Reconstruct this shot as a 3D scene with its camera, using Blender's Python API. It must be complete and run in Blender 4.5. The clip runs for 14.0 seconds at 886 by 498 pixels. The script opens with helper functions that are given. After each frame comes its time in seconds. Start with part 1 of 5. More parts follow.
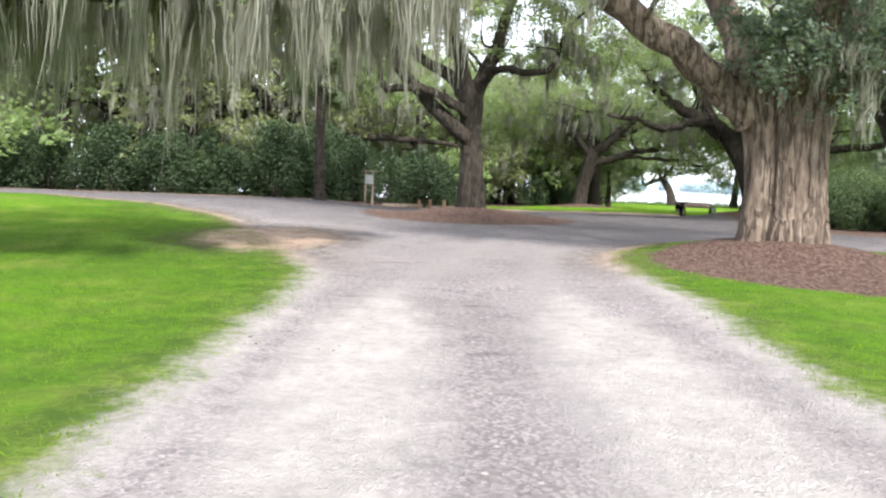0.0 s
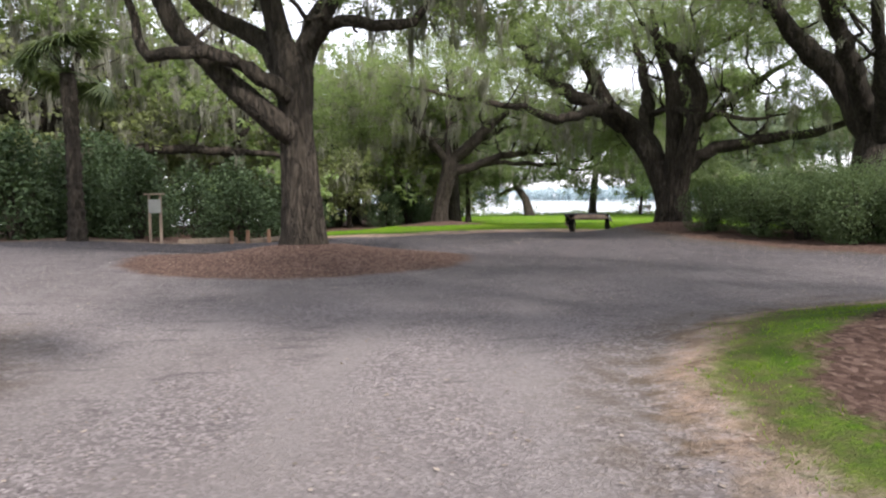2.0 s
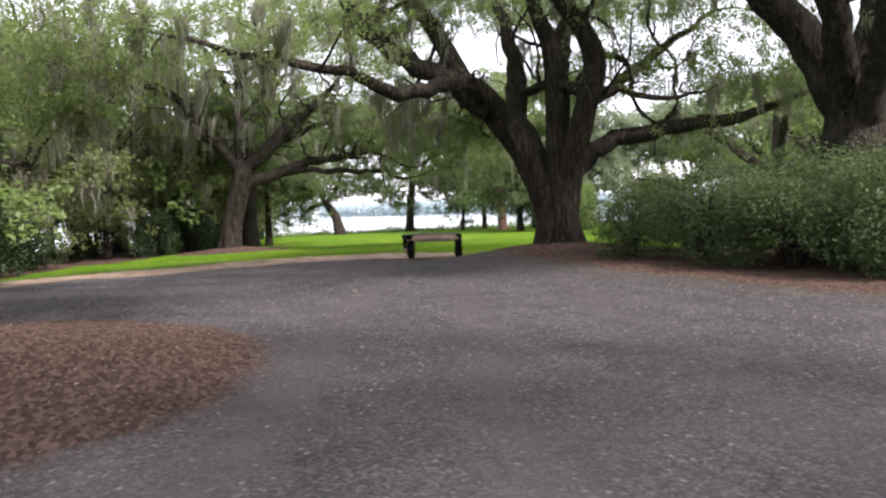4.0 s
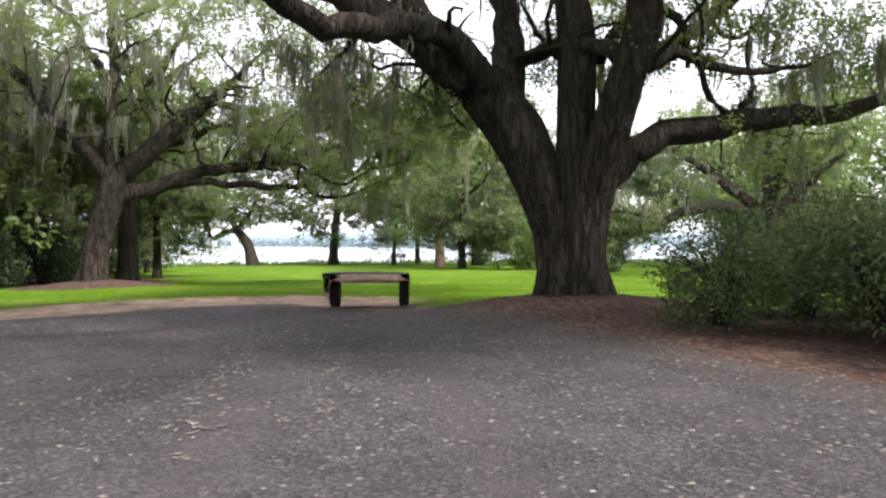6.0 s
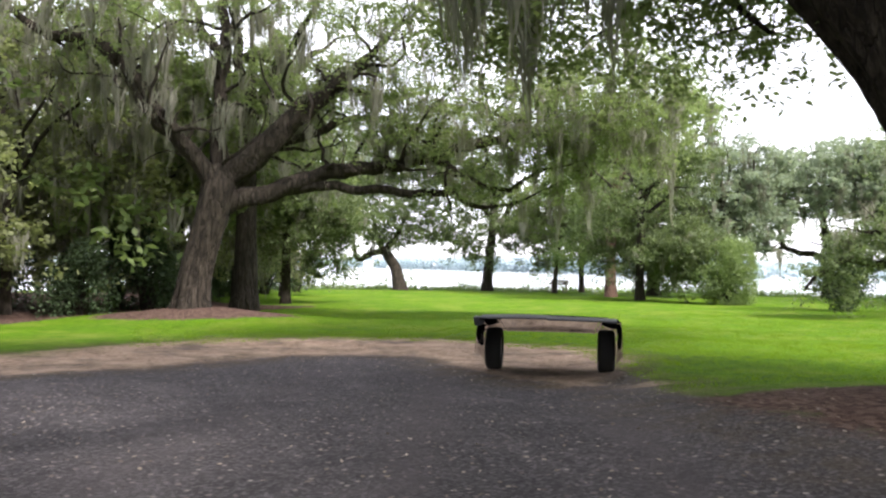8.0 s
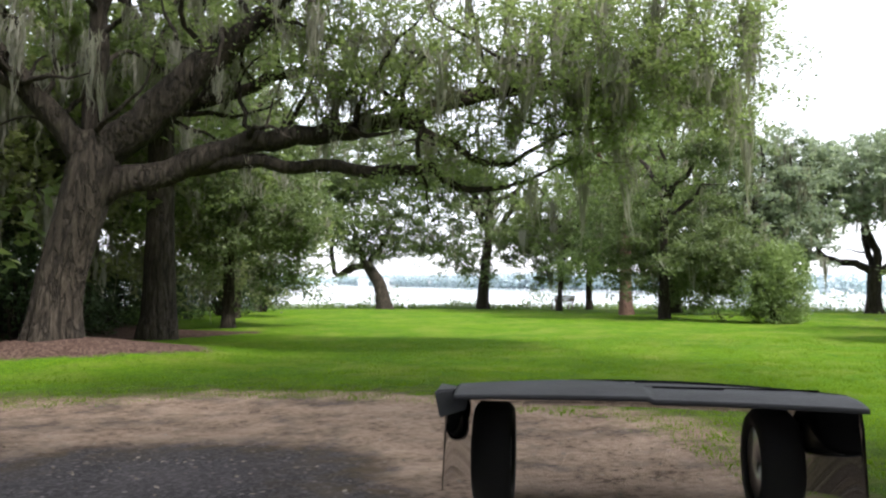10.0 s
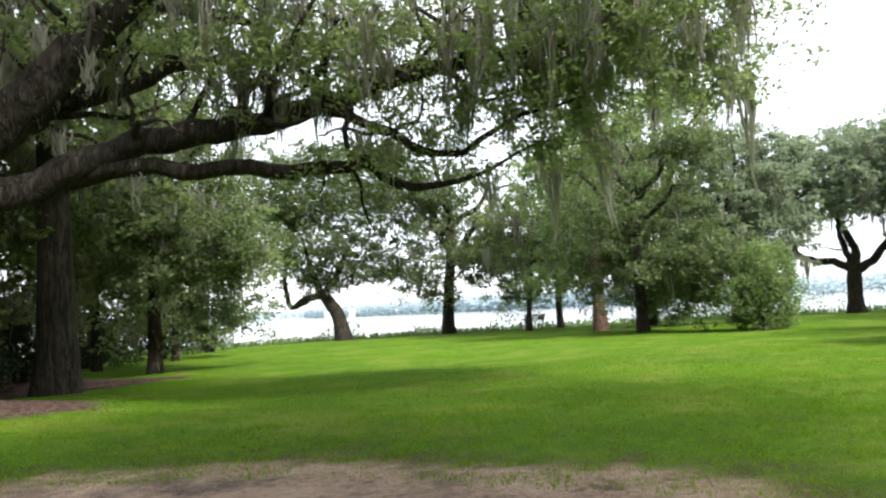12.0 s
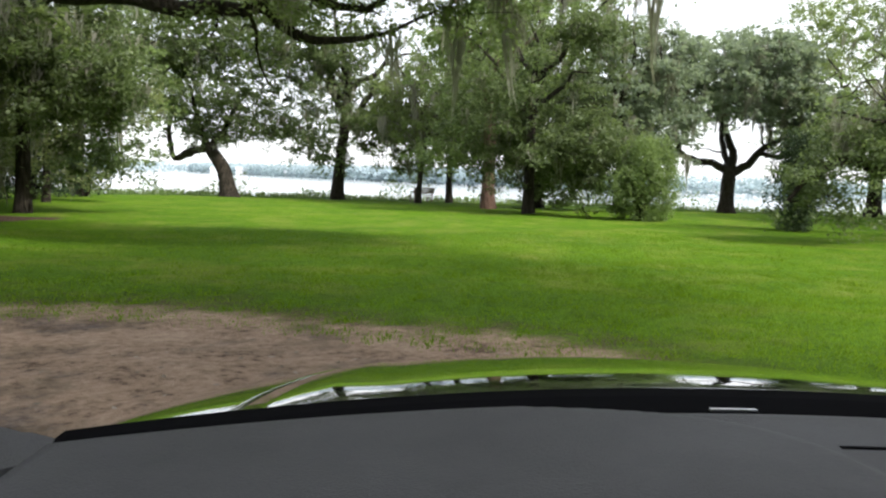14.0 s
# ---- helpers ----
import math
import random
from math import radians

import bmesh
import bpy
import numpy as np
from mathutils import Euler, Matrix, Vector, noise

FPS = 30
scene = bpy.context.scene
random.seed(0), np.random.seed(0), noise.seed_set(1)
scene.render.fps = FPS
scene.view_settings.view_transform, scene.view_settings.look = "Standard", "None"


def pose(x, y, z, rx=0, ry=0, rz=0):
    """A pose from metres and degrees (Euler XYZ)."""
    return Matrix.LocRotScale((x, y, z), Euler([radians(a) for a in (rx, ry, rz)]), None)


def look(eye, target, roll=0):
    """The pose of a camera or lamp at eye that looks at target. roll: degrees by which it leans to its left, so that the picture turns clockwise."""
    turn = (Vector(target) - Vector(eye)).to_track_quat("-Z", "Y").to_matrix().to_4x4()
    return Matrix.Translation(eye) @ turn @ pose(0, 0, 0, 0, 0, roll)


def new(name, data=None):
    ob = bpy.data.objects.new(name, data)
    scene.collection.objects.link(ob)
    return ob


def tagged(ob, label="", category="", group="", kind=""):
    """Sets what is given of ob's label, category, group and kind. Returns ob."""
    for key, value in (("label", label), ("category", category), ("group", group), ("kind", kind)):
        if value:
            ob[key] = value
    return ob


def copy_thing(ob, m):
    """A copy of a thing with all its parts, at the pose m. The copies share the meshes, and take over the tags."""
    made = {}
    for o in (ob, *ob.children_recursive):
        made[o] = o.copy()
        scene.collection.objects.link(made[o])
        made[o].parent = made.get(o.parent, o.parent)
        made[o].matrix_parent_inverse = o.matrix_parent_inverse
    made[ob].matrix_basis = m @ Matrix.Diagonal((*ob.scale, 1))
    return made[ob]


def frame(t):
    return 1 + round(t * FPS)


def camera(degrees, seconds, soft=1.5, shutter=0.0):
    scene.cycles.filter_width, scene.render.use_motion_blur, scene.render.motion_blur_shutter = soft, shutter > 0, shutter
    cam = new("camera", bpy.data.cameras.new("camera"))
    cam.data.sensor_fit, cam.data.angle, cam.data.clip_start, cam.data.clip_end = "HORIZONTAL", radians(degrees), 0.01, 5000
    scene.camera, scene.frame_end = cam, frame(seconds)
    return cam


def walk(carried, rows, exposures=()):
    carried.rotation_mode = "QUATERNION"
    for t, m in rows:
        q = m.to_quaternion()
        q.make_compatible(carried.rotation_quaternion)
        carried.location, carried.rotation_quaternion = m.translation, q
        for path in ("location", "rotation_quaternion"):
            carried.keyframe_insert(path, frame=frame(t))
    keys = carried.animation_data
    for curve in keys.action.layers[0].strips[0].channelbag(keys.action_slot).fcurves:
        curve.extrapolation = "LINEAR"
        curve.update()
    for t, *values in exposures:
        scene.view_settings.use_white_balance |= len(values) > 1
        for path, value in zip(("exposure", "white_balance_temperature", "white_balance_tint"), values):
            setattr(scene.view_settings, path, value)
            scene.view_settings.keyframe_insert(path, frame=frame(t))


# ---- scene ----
cam = camera(57.3, 14.0, soft=2.3)
EXPO = 0.72
METRES, EYE, TILT, LEAN, TURN = 44.0, 1.3, -5.0, -2.0, 0.0
ROWS = [
    (0.0, 0.0, 0.0, 0.0, 0.0, 0.0, 0.0),
    (0.5, 0.0002, 0.0581, 0.0048, 0.22, -0.35, -0.67),
    (1.0, 0.0021, 0.117, 0.0104, -1.52, 0.03, -0.62),
    (1.5, 0.0054, 0.1751, 0.0155, -5.95, 0.14, 0.7),
    (2.0, 0.0117, 0.229, 0.0202, -11.05, 0.76, 3.77),
    (2.5, 0.0203, 0.2821, 0.0248, -15.24, 4.2, 6.01),
    (3.0, 0.0332, 0.3371, 0.0271, -22.21, 1.04, 6.05),
    (3.5, 0.0467, 0.389, 0.0316, -23.19, 0.65, 6.17),
    (4.0, 0.0631, 0.4392, 0.0359, -24.78, 0.75, 5.96),
    (6.5, 0.1462, 0.6403, 0.0474, -30.51, 3.03, 4.33),
    (7.0, 0.1602, 0.6762, 0.0503, -25.42, 4.16, 4.58),
    (7.5, 0.174, 0.7117, 0.0526, -20.0, 5.01, 4.16),
    (8.0, 0.1892, 0.7477, 0.055, -19.6, 5.08, 2.63),
    (10.5, 0.2598, 0.9095, 0.0617, -20.06, 7.5, 3.73),
    (11.0, 0.2691, 0.9275, 0.0623, -20.17, 8.45, 7.7),
    (11.5, 0.2744, 0.9387, 0.063, -20.75, 8.39, 7.58),
    (12.0, 0.2768, 0.9428, 0.0625, -21.89, 8.0, 6.86),
    (12.5, 0.2767, 0.9436, 0.062, -25.13, 1.37, 3.35),
    (13.0, 0.2768, 0.9431, 0.0624, -28.96, 1.62, 2.28),
    (13.5, 0.2771, 0.9436, 0.0618, -29.82, 1.24, 2.19),
    (14.0, 0.2773, 0.9442, 0.0609, -29.9, -1.71, 2.14),
]
walk(cam, [(t, pose(0, 0, EYE, TILT, LEAN, TURN) @ pose(METRES * x, METRES * y, METRES * z, 90 + pitch, roll, yaw)) for t, x, y, z, yaw, pitch, roll in ROWS],
     exposures=[(0.0, EXPO + 0.6, 6120, 13), (0.6, EXPO + 0.73, 6120, 13), (0.9, EXPO + 0.65, 6150, 14), (1.5, EXPO - 0.05, 6250, 15), (2.1, EXPO + 0.12, 6300, 18), (2.5, EXPO + 0.55, 6300, 18), (3.0, EXPO + 0.12, 6350, 21), (4.0, EXPO + 0.14, 6350, 20), (6.5, EXPO + 0.36, 6350, 19), (8.0, EXPO + 0.4, 6350, 19), (10.5, EXPO + 0.05, 6250, 14), (12.0, EXPO + 0.04, 6250, 13), (13.4, EXPO - 0.24, 6420, 12), (14.0, EXPO - 0.2, 6420, 12)])

# ---- world and sun ----
world = bpy.data.worlds.new("sky")
scene.world = world
world.use_nodes = True
wn, wl = world.node_tree.nodes, world.node_tree.links
wn.clear()
sky = wn.new("ShaderNodeTexSky")
sky.sky_type, sky.sun_disc = "NISHITA", False
SUN_DIR = Vector((0.34, -0.76, 0.84)).normalized()   # towards the sun
sky.sun_elevation = math.asin(SUN_DIR.z)
sky.sun_rotation = math.atan2(SUN_DIR.x, SUN_DIR.y)
cloud = wn.new("ShaderNodeMixRGB")
cloud.inputs["Fac"].default_value = 0.8
cloud.inputs["Color2"].default_value = (8.0, 8.15, 8.4, 1)   # bright thin overcast
bg = wn.new("ShaderNodeBackground")
bg.inputs["Strength"].default_value = 0.15
wout = wn.new("ShaderNodeOutputWorld")
wl.new(sky.outputs[0], cloud.inputs["Color1"])
wl.new(cloud.outputs[0], bg.inputs["Color"])
wl.new(bg.outputs[0], wout.inputs["Surface"])
sun = new("sun", bpy.data.lights.new("sun", "SUN"))
sun.data.energy, sun.data.angle, sun.data.color = 4.8, radians(7), (1.0, 0.95, 0.86)
sun.matrix_world = look(SUN_DIR * 100, (0, 0, 0))


# ---- materials ----
class Mat:
    """A node material with short ways to add nodes."""

    def __init__(self, name):
        self.m = bpy.data.materials.new(name)
        self.m.use_nodes = True
        self.n, self.l = self.m.node_tree.nodes, self.m.node_tree.links
        self.p = self.n["Principled BSDF"]
        self.out = self.n["Material Output"]
        self.tc = self.n.new("ShaderNodeTexCoord")

    def node(self, kind, **values):
        nd = self.n.new(kind)
        for k, v in values.items():
            nd.inputs[k.replace("_", " ")].default_value = v
        return nd

    def link(self, a, b):
        self.l.new(a, b)

    def noise(self, scale, detail=4.0, rough=0.55, stretch=(1, 1, 1), coord="Object"):
        mp = self.n.new("ShaderNodeMapping")
        mp.inputs["Scale"].default_value = stretch
        self.link(self.tc.outputs[coord], mp.inputs["Vector"])
        nz = self.node("ShaderNodeTexNoise", Scale=scale, Detail=detail, Roughness=rough)
        self.link(mp.outputs[0], nz.inputs["Vector"])
        return nz.outputs["Fac"]

    def ramp(self, fac, *stops):
        r = self.n.new("ShaderNodeValToRGB")
        els = r.color_ramp.elements
        while len(els) < len(stops):
            els.new(0.5)
        for e, (pos, col) in zip(els, stops):
            e.position, e.color = pos, (*col, 1) if len(col) == 3 else col
        self.link(fac, r.inputs["Fac"])
        return r.outputs["Color"]

    def mix(self, fac, a, b, mode="MIX"):
        m = self.n.new("ShaderNodeMixRGB")
        m.blend_type = mode
        for sock, v in ((m.inputs["Fac"], fac), (m.inputs["Color1"], a), (m.inputs["Color2"], b)):
            if isinstance(v, (int, float)):
                sock.default_value = v
            elif isinstance(v, tuple):
                sock.default_value = (*v, 1)
            else:
                self.link(v, sock)
        return m.outputs[0]

    def math(self, op, a, b=0.0):
        m = self.n.new("ShaderNodeMath")
        m.operation = op
        for sock, v in ((m.inputs[0], a), (m.inputs[1], b)):
            if isinstance(v, (int, float)):
                sock.default_value = v
            else:
                self.link(v, sock)
        return m.outputs[0]

    def bump(self, height, strength=0.5, distance=0.02):
        b = self.node("ShaderNodeBump", Strength=strength, Distance=distance)
        self.link(height, b.inputs["Height"])
        self.link(b.outputs[0], self.p.inputs["Normal"])

    def set(self, color=None, rough=None, metal=None, spec=None):
        for key, v in (("Base Color", color), ("Roughness", rough), ("Metallic", metal), ("Specular IOR Level", spec)):
            if v is None:
                continue
            if isinstance(v, (int, float)):
                self.p.inputs[key].default_value = v
            elif isinstance(v, tuple):
                self.p.inputs[key].default_value = (*v, 1)
            else:
                self.link(v, self.p.inputs[key])
        return self.m

    def through_light(self, color, amount):
        """Lets light through thin leaves."""
        t = self.n.new("ShaderNodeBsdfTranslucent")
        if isinstance(color, tuple):
            t.inputs["Color"].default_value = (*color, 1)
        else:
            self.link(color, t.inputs["Color"])
        mx = self.n.new("ShaderNodeMixShader")
        mx.inputs[0].default_value = amount
        self.link(self.p.outputs[0], mx.inputs[1])
        self.link(t.outputs[0], mx.inputs[2])
        self.link(mx.outputs[0], self.out.inputs["Surface"])


def leaf_material(name, dark, mid, light, amount=0.35, rough=0.5, spec=0.3):
    k = Mat(name)
    isl = k.n.new("ShaderNodeNewGeometry").outputs["Random Per Island"]
    big = k.noise(0.35, 2)
    col = k.ramp(isl, (0.0, dark), (0.55, mid), (1.0, light))
    col = k.mix(k.math("MULTIPLY", big, 0.5), col, light)
    k.set(col, rough, spec=spec)
    k.through_light(k.mix(0.5, col, (light[0] * 1.6, light[1] * 1.7, light[2])), amount)
    return k.m


def bark_material(name, dark, mid, light, scale=1.0):
    k = Mat(name)
    fine = k.noise(14 * scale, 6, 0.65, (1, 1, 0.22))
    broad = k.noise(1.1, 3)
    col = k.ramp(fine, (0.3, dark), (0.52, mid), (0.75, light))
    lich = k.ramp(k.noise(3.2, 5, 0.7), (0.55, (0, 0, 0)), (0.72, (1, 1, 1)))
    col = k.mix(k.math("MULTIPLY", lich, 0.45), col, tuple(c * 1.05 for c in light))
    col = k.mix(k.math("MULTIPLY", broad, 0.5), col, dark)
    cleft = k.math("ABSOLUTE", k.math("SUBTRACT", k.noise(6.5 * scale, 3, 0.6, (1, 1, 0.16)), 0.5))
    cleft = k.ramp(cleft, (0.0, (0.25,) * 3), (0.05, (1, 1, 1)))
    col = k.mix(cleft, tuple(c * 0.85 for c in dark), col)
    k.set(col, 0.9, spec=0.2)
    k.bump(k.math("ADD", fine, k.math("MULTIPLY", cleft, 0.8)), 1.0, 0.08)
    return k.m


M_OAK_LEAF = leaf_material("oak_leaf", (0.055, 0.074, 0.030), (0.122, 0.162, 0.070), (0.215, 0.27, 0.118), 0.58)
M_DULL_LEAF = leaf_material("dull_leaf", (0.066, 0.076, 0.038), (0.138, 0.158, 0.080), (0.24, 0.27, 0.135), 0.58)
M_MID_LEAF = leaf_material("mid_green_leaf", (0.034, 0.048, 0.022), (0.076, 0.106, 0.046), (0.15, 0.195, 0.085), 0.42)
M_DEEP_LEAF = leaf_material("shrub_leaf", (0.014, 0.026, 0.014), (0.034, 0.056, 0.029), (0.07, 0.103, 0.05), 0.28, 0.65, 0.18)
M_HEDGE_LEAF = leaf_material("hedge_leaf", (0.024, 0.04, 0.02), (0.056, 0.086, 0.04), (0.11, 0.15, 0.07), 0.35, 0.65, 0.18)
# paler leaf for distant trees, their haze put into the colour
M_HAZE_TINT_LEAF = leaf_material("haze_tint_leaf", (0.10, 0.13, 0.10), (0.17, 0.215, 0.16), (0.25, 0.30, 0.22), 0.5)
M_BLUE_LEAF = leaf_material("blue_green_leaf", (0.034, 0.052, 0.038), (0.072, 0.10, 0.072), (0.13, 0.168, 0.118), 0.45)
M_LIGHT_LEAF = leaf_material("light_leaf", (0.07, 0.105, 0.042), (0.14, 0.20, 0.075), (0.22, 0.29, 0.12), 0.52)
# haze over the lake put into these pale blue leaf colours
M_FAR_HAZE_LEAF = leaf_material("far_haze_leaf", (0.36, 0.44, 0.51), (0.38, 0.46, 0.53), (0.41, 0.49, 0.56), 0.3, 1.0)
M_PALM_LEAF = leaf_material("palm_leaf", (0.03, 0.05, 0.02), (0.06, 0.09, 0.035), (0.11, 0.14, 0.05), 0.25)
M_MOSS = leaf_material("spanish_moss", (0.10, 0.102, 0.084), (0.18, 0.18, 0.151), (0.30, 0.295, 0.25), 0.45, 0.95)
M_BARK = bark_material("oak_bark", (0.016, 0.013, 0.010), (0.050, 0.041, 0.031), (0.108, 0.092, 0.071))
M_BARK_PALE = bark_material("peeling_bark", (0.06, 0.045, 0.035), (0.19, 0.145, 0.11), (0.36, 0.30, 0.24), 0.7)
M_BARK_RED = bark_material("reddish_bark", (0.07, 0.04, 0.03), (0.17, 0.105, 0.08), (0.27, 0.19, 0.15))


# ---- meshes ----
def mesh_object(name, verts, faces, material, parent=None, label="", smooth=False, sides=4):
    """One mesh object from arrays of points and of equal-sided faces."""
    verts, faces = np.asarray(verts, dtype=np.float32), np.asarray(faces, dtype=np.int32)
    me = bpy.data.meshes.new(name)
    me.vertices.add(len(verts))
    me.vertices.foreach_set("co", verts.ravel())
    me.loops.add(faces.size)
    me.loops.foreach_set("vertex_index", faces.ravel())
    me.polygons.add(len(faces))
    me.polygons.foreach_set("loop_start", np.arange(0, faces.size, faces.shape[1], dtype=np.int32))
    if smooth:
        me.polygons.foreach_set("use_smooth", np.ones(len(faces), dtype=bool))
    me.update(calc_edges=True)
    me.materials.append(material)
    ob = new(name, me)
    if parent:
        ob.parent = parent
    if label:
        ob["label"] = label
    return ob


def part(name, bm, material, parent=None, label="", smooth=False):
    """Links a bmesh as one mesh object, under a thing or a part."""
    me = bpy.data.meshes.new(name)
    if smooth:
        for fc in bm.faces:
            fc.smooth = True
    bm.to_mesh(me)
    bm.free()
    me.materials.append(material)
    ob = new(name, me)
    if parent:
        ob.parent = parent
    if label:
        ob["label"] = label
    return ob


def thing(name, at, label, category, group="", kind=""):
    ob = new(name)
    ob.empty_display_size = 0.2
    ob.location = at
    return tagged(ob, label, category, group, kind)


def smooth_line(pts, step):
    """A Catmull-Rom line through rows of x, y, z, r, cut at about the given step."""
    p = np.asarray(pts, float)
    ext = np.vstack([2 * p[0] - p[1], p, 2 * p[-1] - p[-2]])
    out = []
    for i in range(1, len(ext) - 2):
        a, b, c, d = ext[i - 1:i + 3]
        n = max(2, int(np.linalg.norm((c - b)[:3]) / step))
        u = np.linspace(0, 1, n, endpoint=False)[:, None]
        out.append(0.5 * (2 * b + (c - a) * u + (2 * a - 5 * b + 4 * c - d) * u ** 2 + (3 * b - a - 3 * c + d) * u ** 3))
    out.append(p[-1:])
    q = np.vstack(out)
    q[:, 3] = np.maximum(q[:, 3], 0.004)
    return q


def tube(line, sides, rng=None, rough=0.0, flare=0.0, ridges=0, furrow=0.0):
    """Rings round a line of x, y, z, r. flare: widening at the foot. ridges: number of buttresses round it."""
    c, r = line[:, :3], line[:, 3]
    tan = np.gradient(c, axis=0)
    tan /= np.linalg.norm(tan, axis=1)[:, None] + 1e-9
    ref = np.where(np.abs(tan[:, 2:3]) > 0.9, np.array([[1.0, 0, 0]]), np.array([[0, 0, 1.0]]))
    if np.abs(tan[:, 2]).max() > 0.9:
        ref = np.tile([[1.0, 0.13, 0]], (len(c), 1))
        ref[np.abs(tan @ ref[0]) > 0.9] = [0, 1, 0]
    u = np.cross(tan, ref)
    u /= np.linalg.norm(u, axis=1)[:, None] + 1e-9
    v = np.cross(tan, u)
    an = np.linspace(0, 2 * np.pi, sides, endpoint=False)
    rad = np.repeat(r[:, None], sides, 1)
    if rough and rng is not None:
        ph = rng.uniform(0, 6.28, 6)
        along = np.linspace(0, len(c) * 0.35, len(c))[:, None]
        rad = rad * (1 + rough * (0.5 * np.sin(3 * an + ph[0] + along * 0.6) + 0.35 * np.sin(5 * an + ph[1] - along * 0.8) + 0.5 * np.sin(2 * an + ph[2] + along * 0.9)
                                  + 0.3 * np.sin(9 * an + ph[3] + along * 0.3)) + rough * rng.uniform(-0.35, 0.35, rad.shape))
    if furrow and rng is not None:
        run = np.linspace(0, len(c) * 0.16, len(c))[:, None]
        nf = max(5, sides // 4)
        wave = np.sin(nf * an + 1.3 * np.sin(run * 1.1 + 2 * np.sin(an)) + rng.uniform(0, 6)) + 0.6 * np.sin((nf - 3) * an - 1.2 * np.sin(run * 0.7 + 1))
        rad = rad - furrow * np.clip(wave, -0.3, 1.6)
    if flare:
        h = c[:, 2:3] - c[0, 2]
        rad = rad * (1 + flare * np.exp(-h / 0.38) * (0.7 + 0.55 * np.sin(ridges * an + 0.7)))
    verts = c[:, None, :] + rad[:, :, None] * (np.cos(an)[None, :, None] * u[:, None, :] + np.sin(an)[None, :, None] * v[:, None, :])
    n = len(c)
    i = np.arange(n - 1)[:, None] * sides
    j = np.arange(sides)[None, :]
    k = (j + 1) % sides
    faces = np.stack([i + j, i + k, i + sides + k, i + sides + j], -1).reshape(-1, 4)
    return verts.reshape(-1, 3), faces


def gather(pieces):
    vs, fs, n = [], [], 0
    for v, f in pieces:
        vs.append(v)
        fs.append(f + n)
        n += len(v)
    return np.vstack(vs), np.vstack(fs)


def leaves(centres, length, width, rng, droop=0.0):
    """A folded diamond leaf at every centre."""
    n = len(centres)
    d = rng.normal(size=(n, 3))
    d[:, 2] = d[:, 2] * 0.6 - droop
    d /= np.linalg.norm(d, axis=1)[:, None]
    s = np.cross(d, rng.normal(size=(n, 3)) * 0.6 + [0, 0, 1])
    s /= np.linalg.norm(s, axis=1)[:, None] + 1e-9
    nrm = np.cross(s, d)
    L = (length * rng.uniform(0.65, 1.3, n))[:, None]
    W = (width * rng.uniform(0.7, 1.25, n))[:, None]
    a = centres - d * L * 0.5
    b = centres + s * W * 0.5 + nrm * W * 0.15
    c = centres + d * L * 0.5
    e = centres - s * W * 0.5 + nrm * W * 0.15
    return np.stack([a, b, c, e], 1).reshape(-1, 3), np.arange(4 * n).reshape(n, 4)


def moss_strands(tops, rng, length=(0.35, 1.4), strands=11, spread=0.11, fine=1.0):
    """Hanging tufts of grey moss: strands that draw together towards the tip below every top point."""
    n = len(tops)
    big = rng.uniform(0, 1, n) ** 2.0 * (length[1] - length[0]) + length[0]
    off = rng.normal(size=(n * strands, 3)) * [spread, spread, 0.06]
    out = np.hypot(off[:, 0], off[:, 1]) / spread
    c = np.repeat(tops, strands, 0)
    L = np.repeat(big, strands) * rng.uniform(0.45, 1.05, n * strands) / (1 + 0.35 * out)
    w = fine * rng.uniform(0.006, 0.021, n * strands) * (0.6 + 0.4 * np.repeat(big, strands))
    az = rng.uniform(0, np.pi, n * strands)
    side = np.stack([np.cos(az), np.sin(az), np.zeros_like(az)], 1)
    drift = np.repeat(rng.normal(size=(n, 3)) * [0.07, 0.07, 0], strands, 0)
    rows = []
    for i, pw in enumerate((0.45, 1.0, 0.85, 0.5, 0.08)):
        u = i / 4
        mid = c + off * (1 - 0.6 * u) + drift * u * L[:, None] + rng.normal(size=c.shape) * [0.028, 0.028, 0.02]
        mid[:, 2] -= L * u
        rows += [mid - side * (w * pw)[:, None], mid + side * (w * pw)[:, None]]
    v = np.stack(rows, 1).reshape(-1, 3)
    base = (np.arange(n * strands) * 10)[:, None, None]
    f = base + np.array([[0, 1, 3, 2], [2, 3, 5, 4], [4, 5, 7, 6], [6, 7, 9, 8]])[None]
    return v, f.reshape(-1, 4)


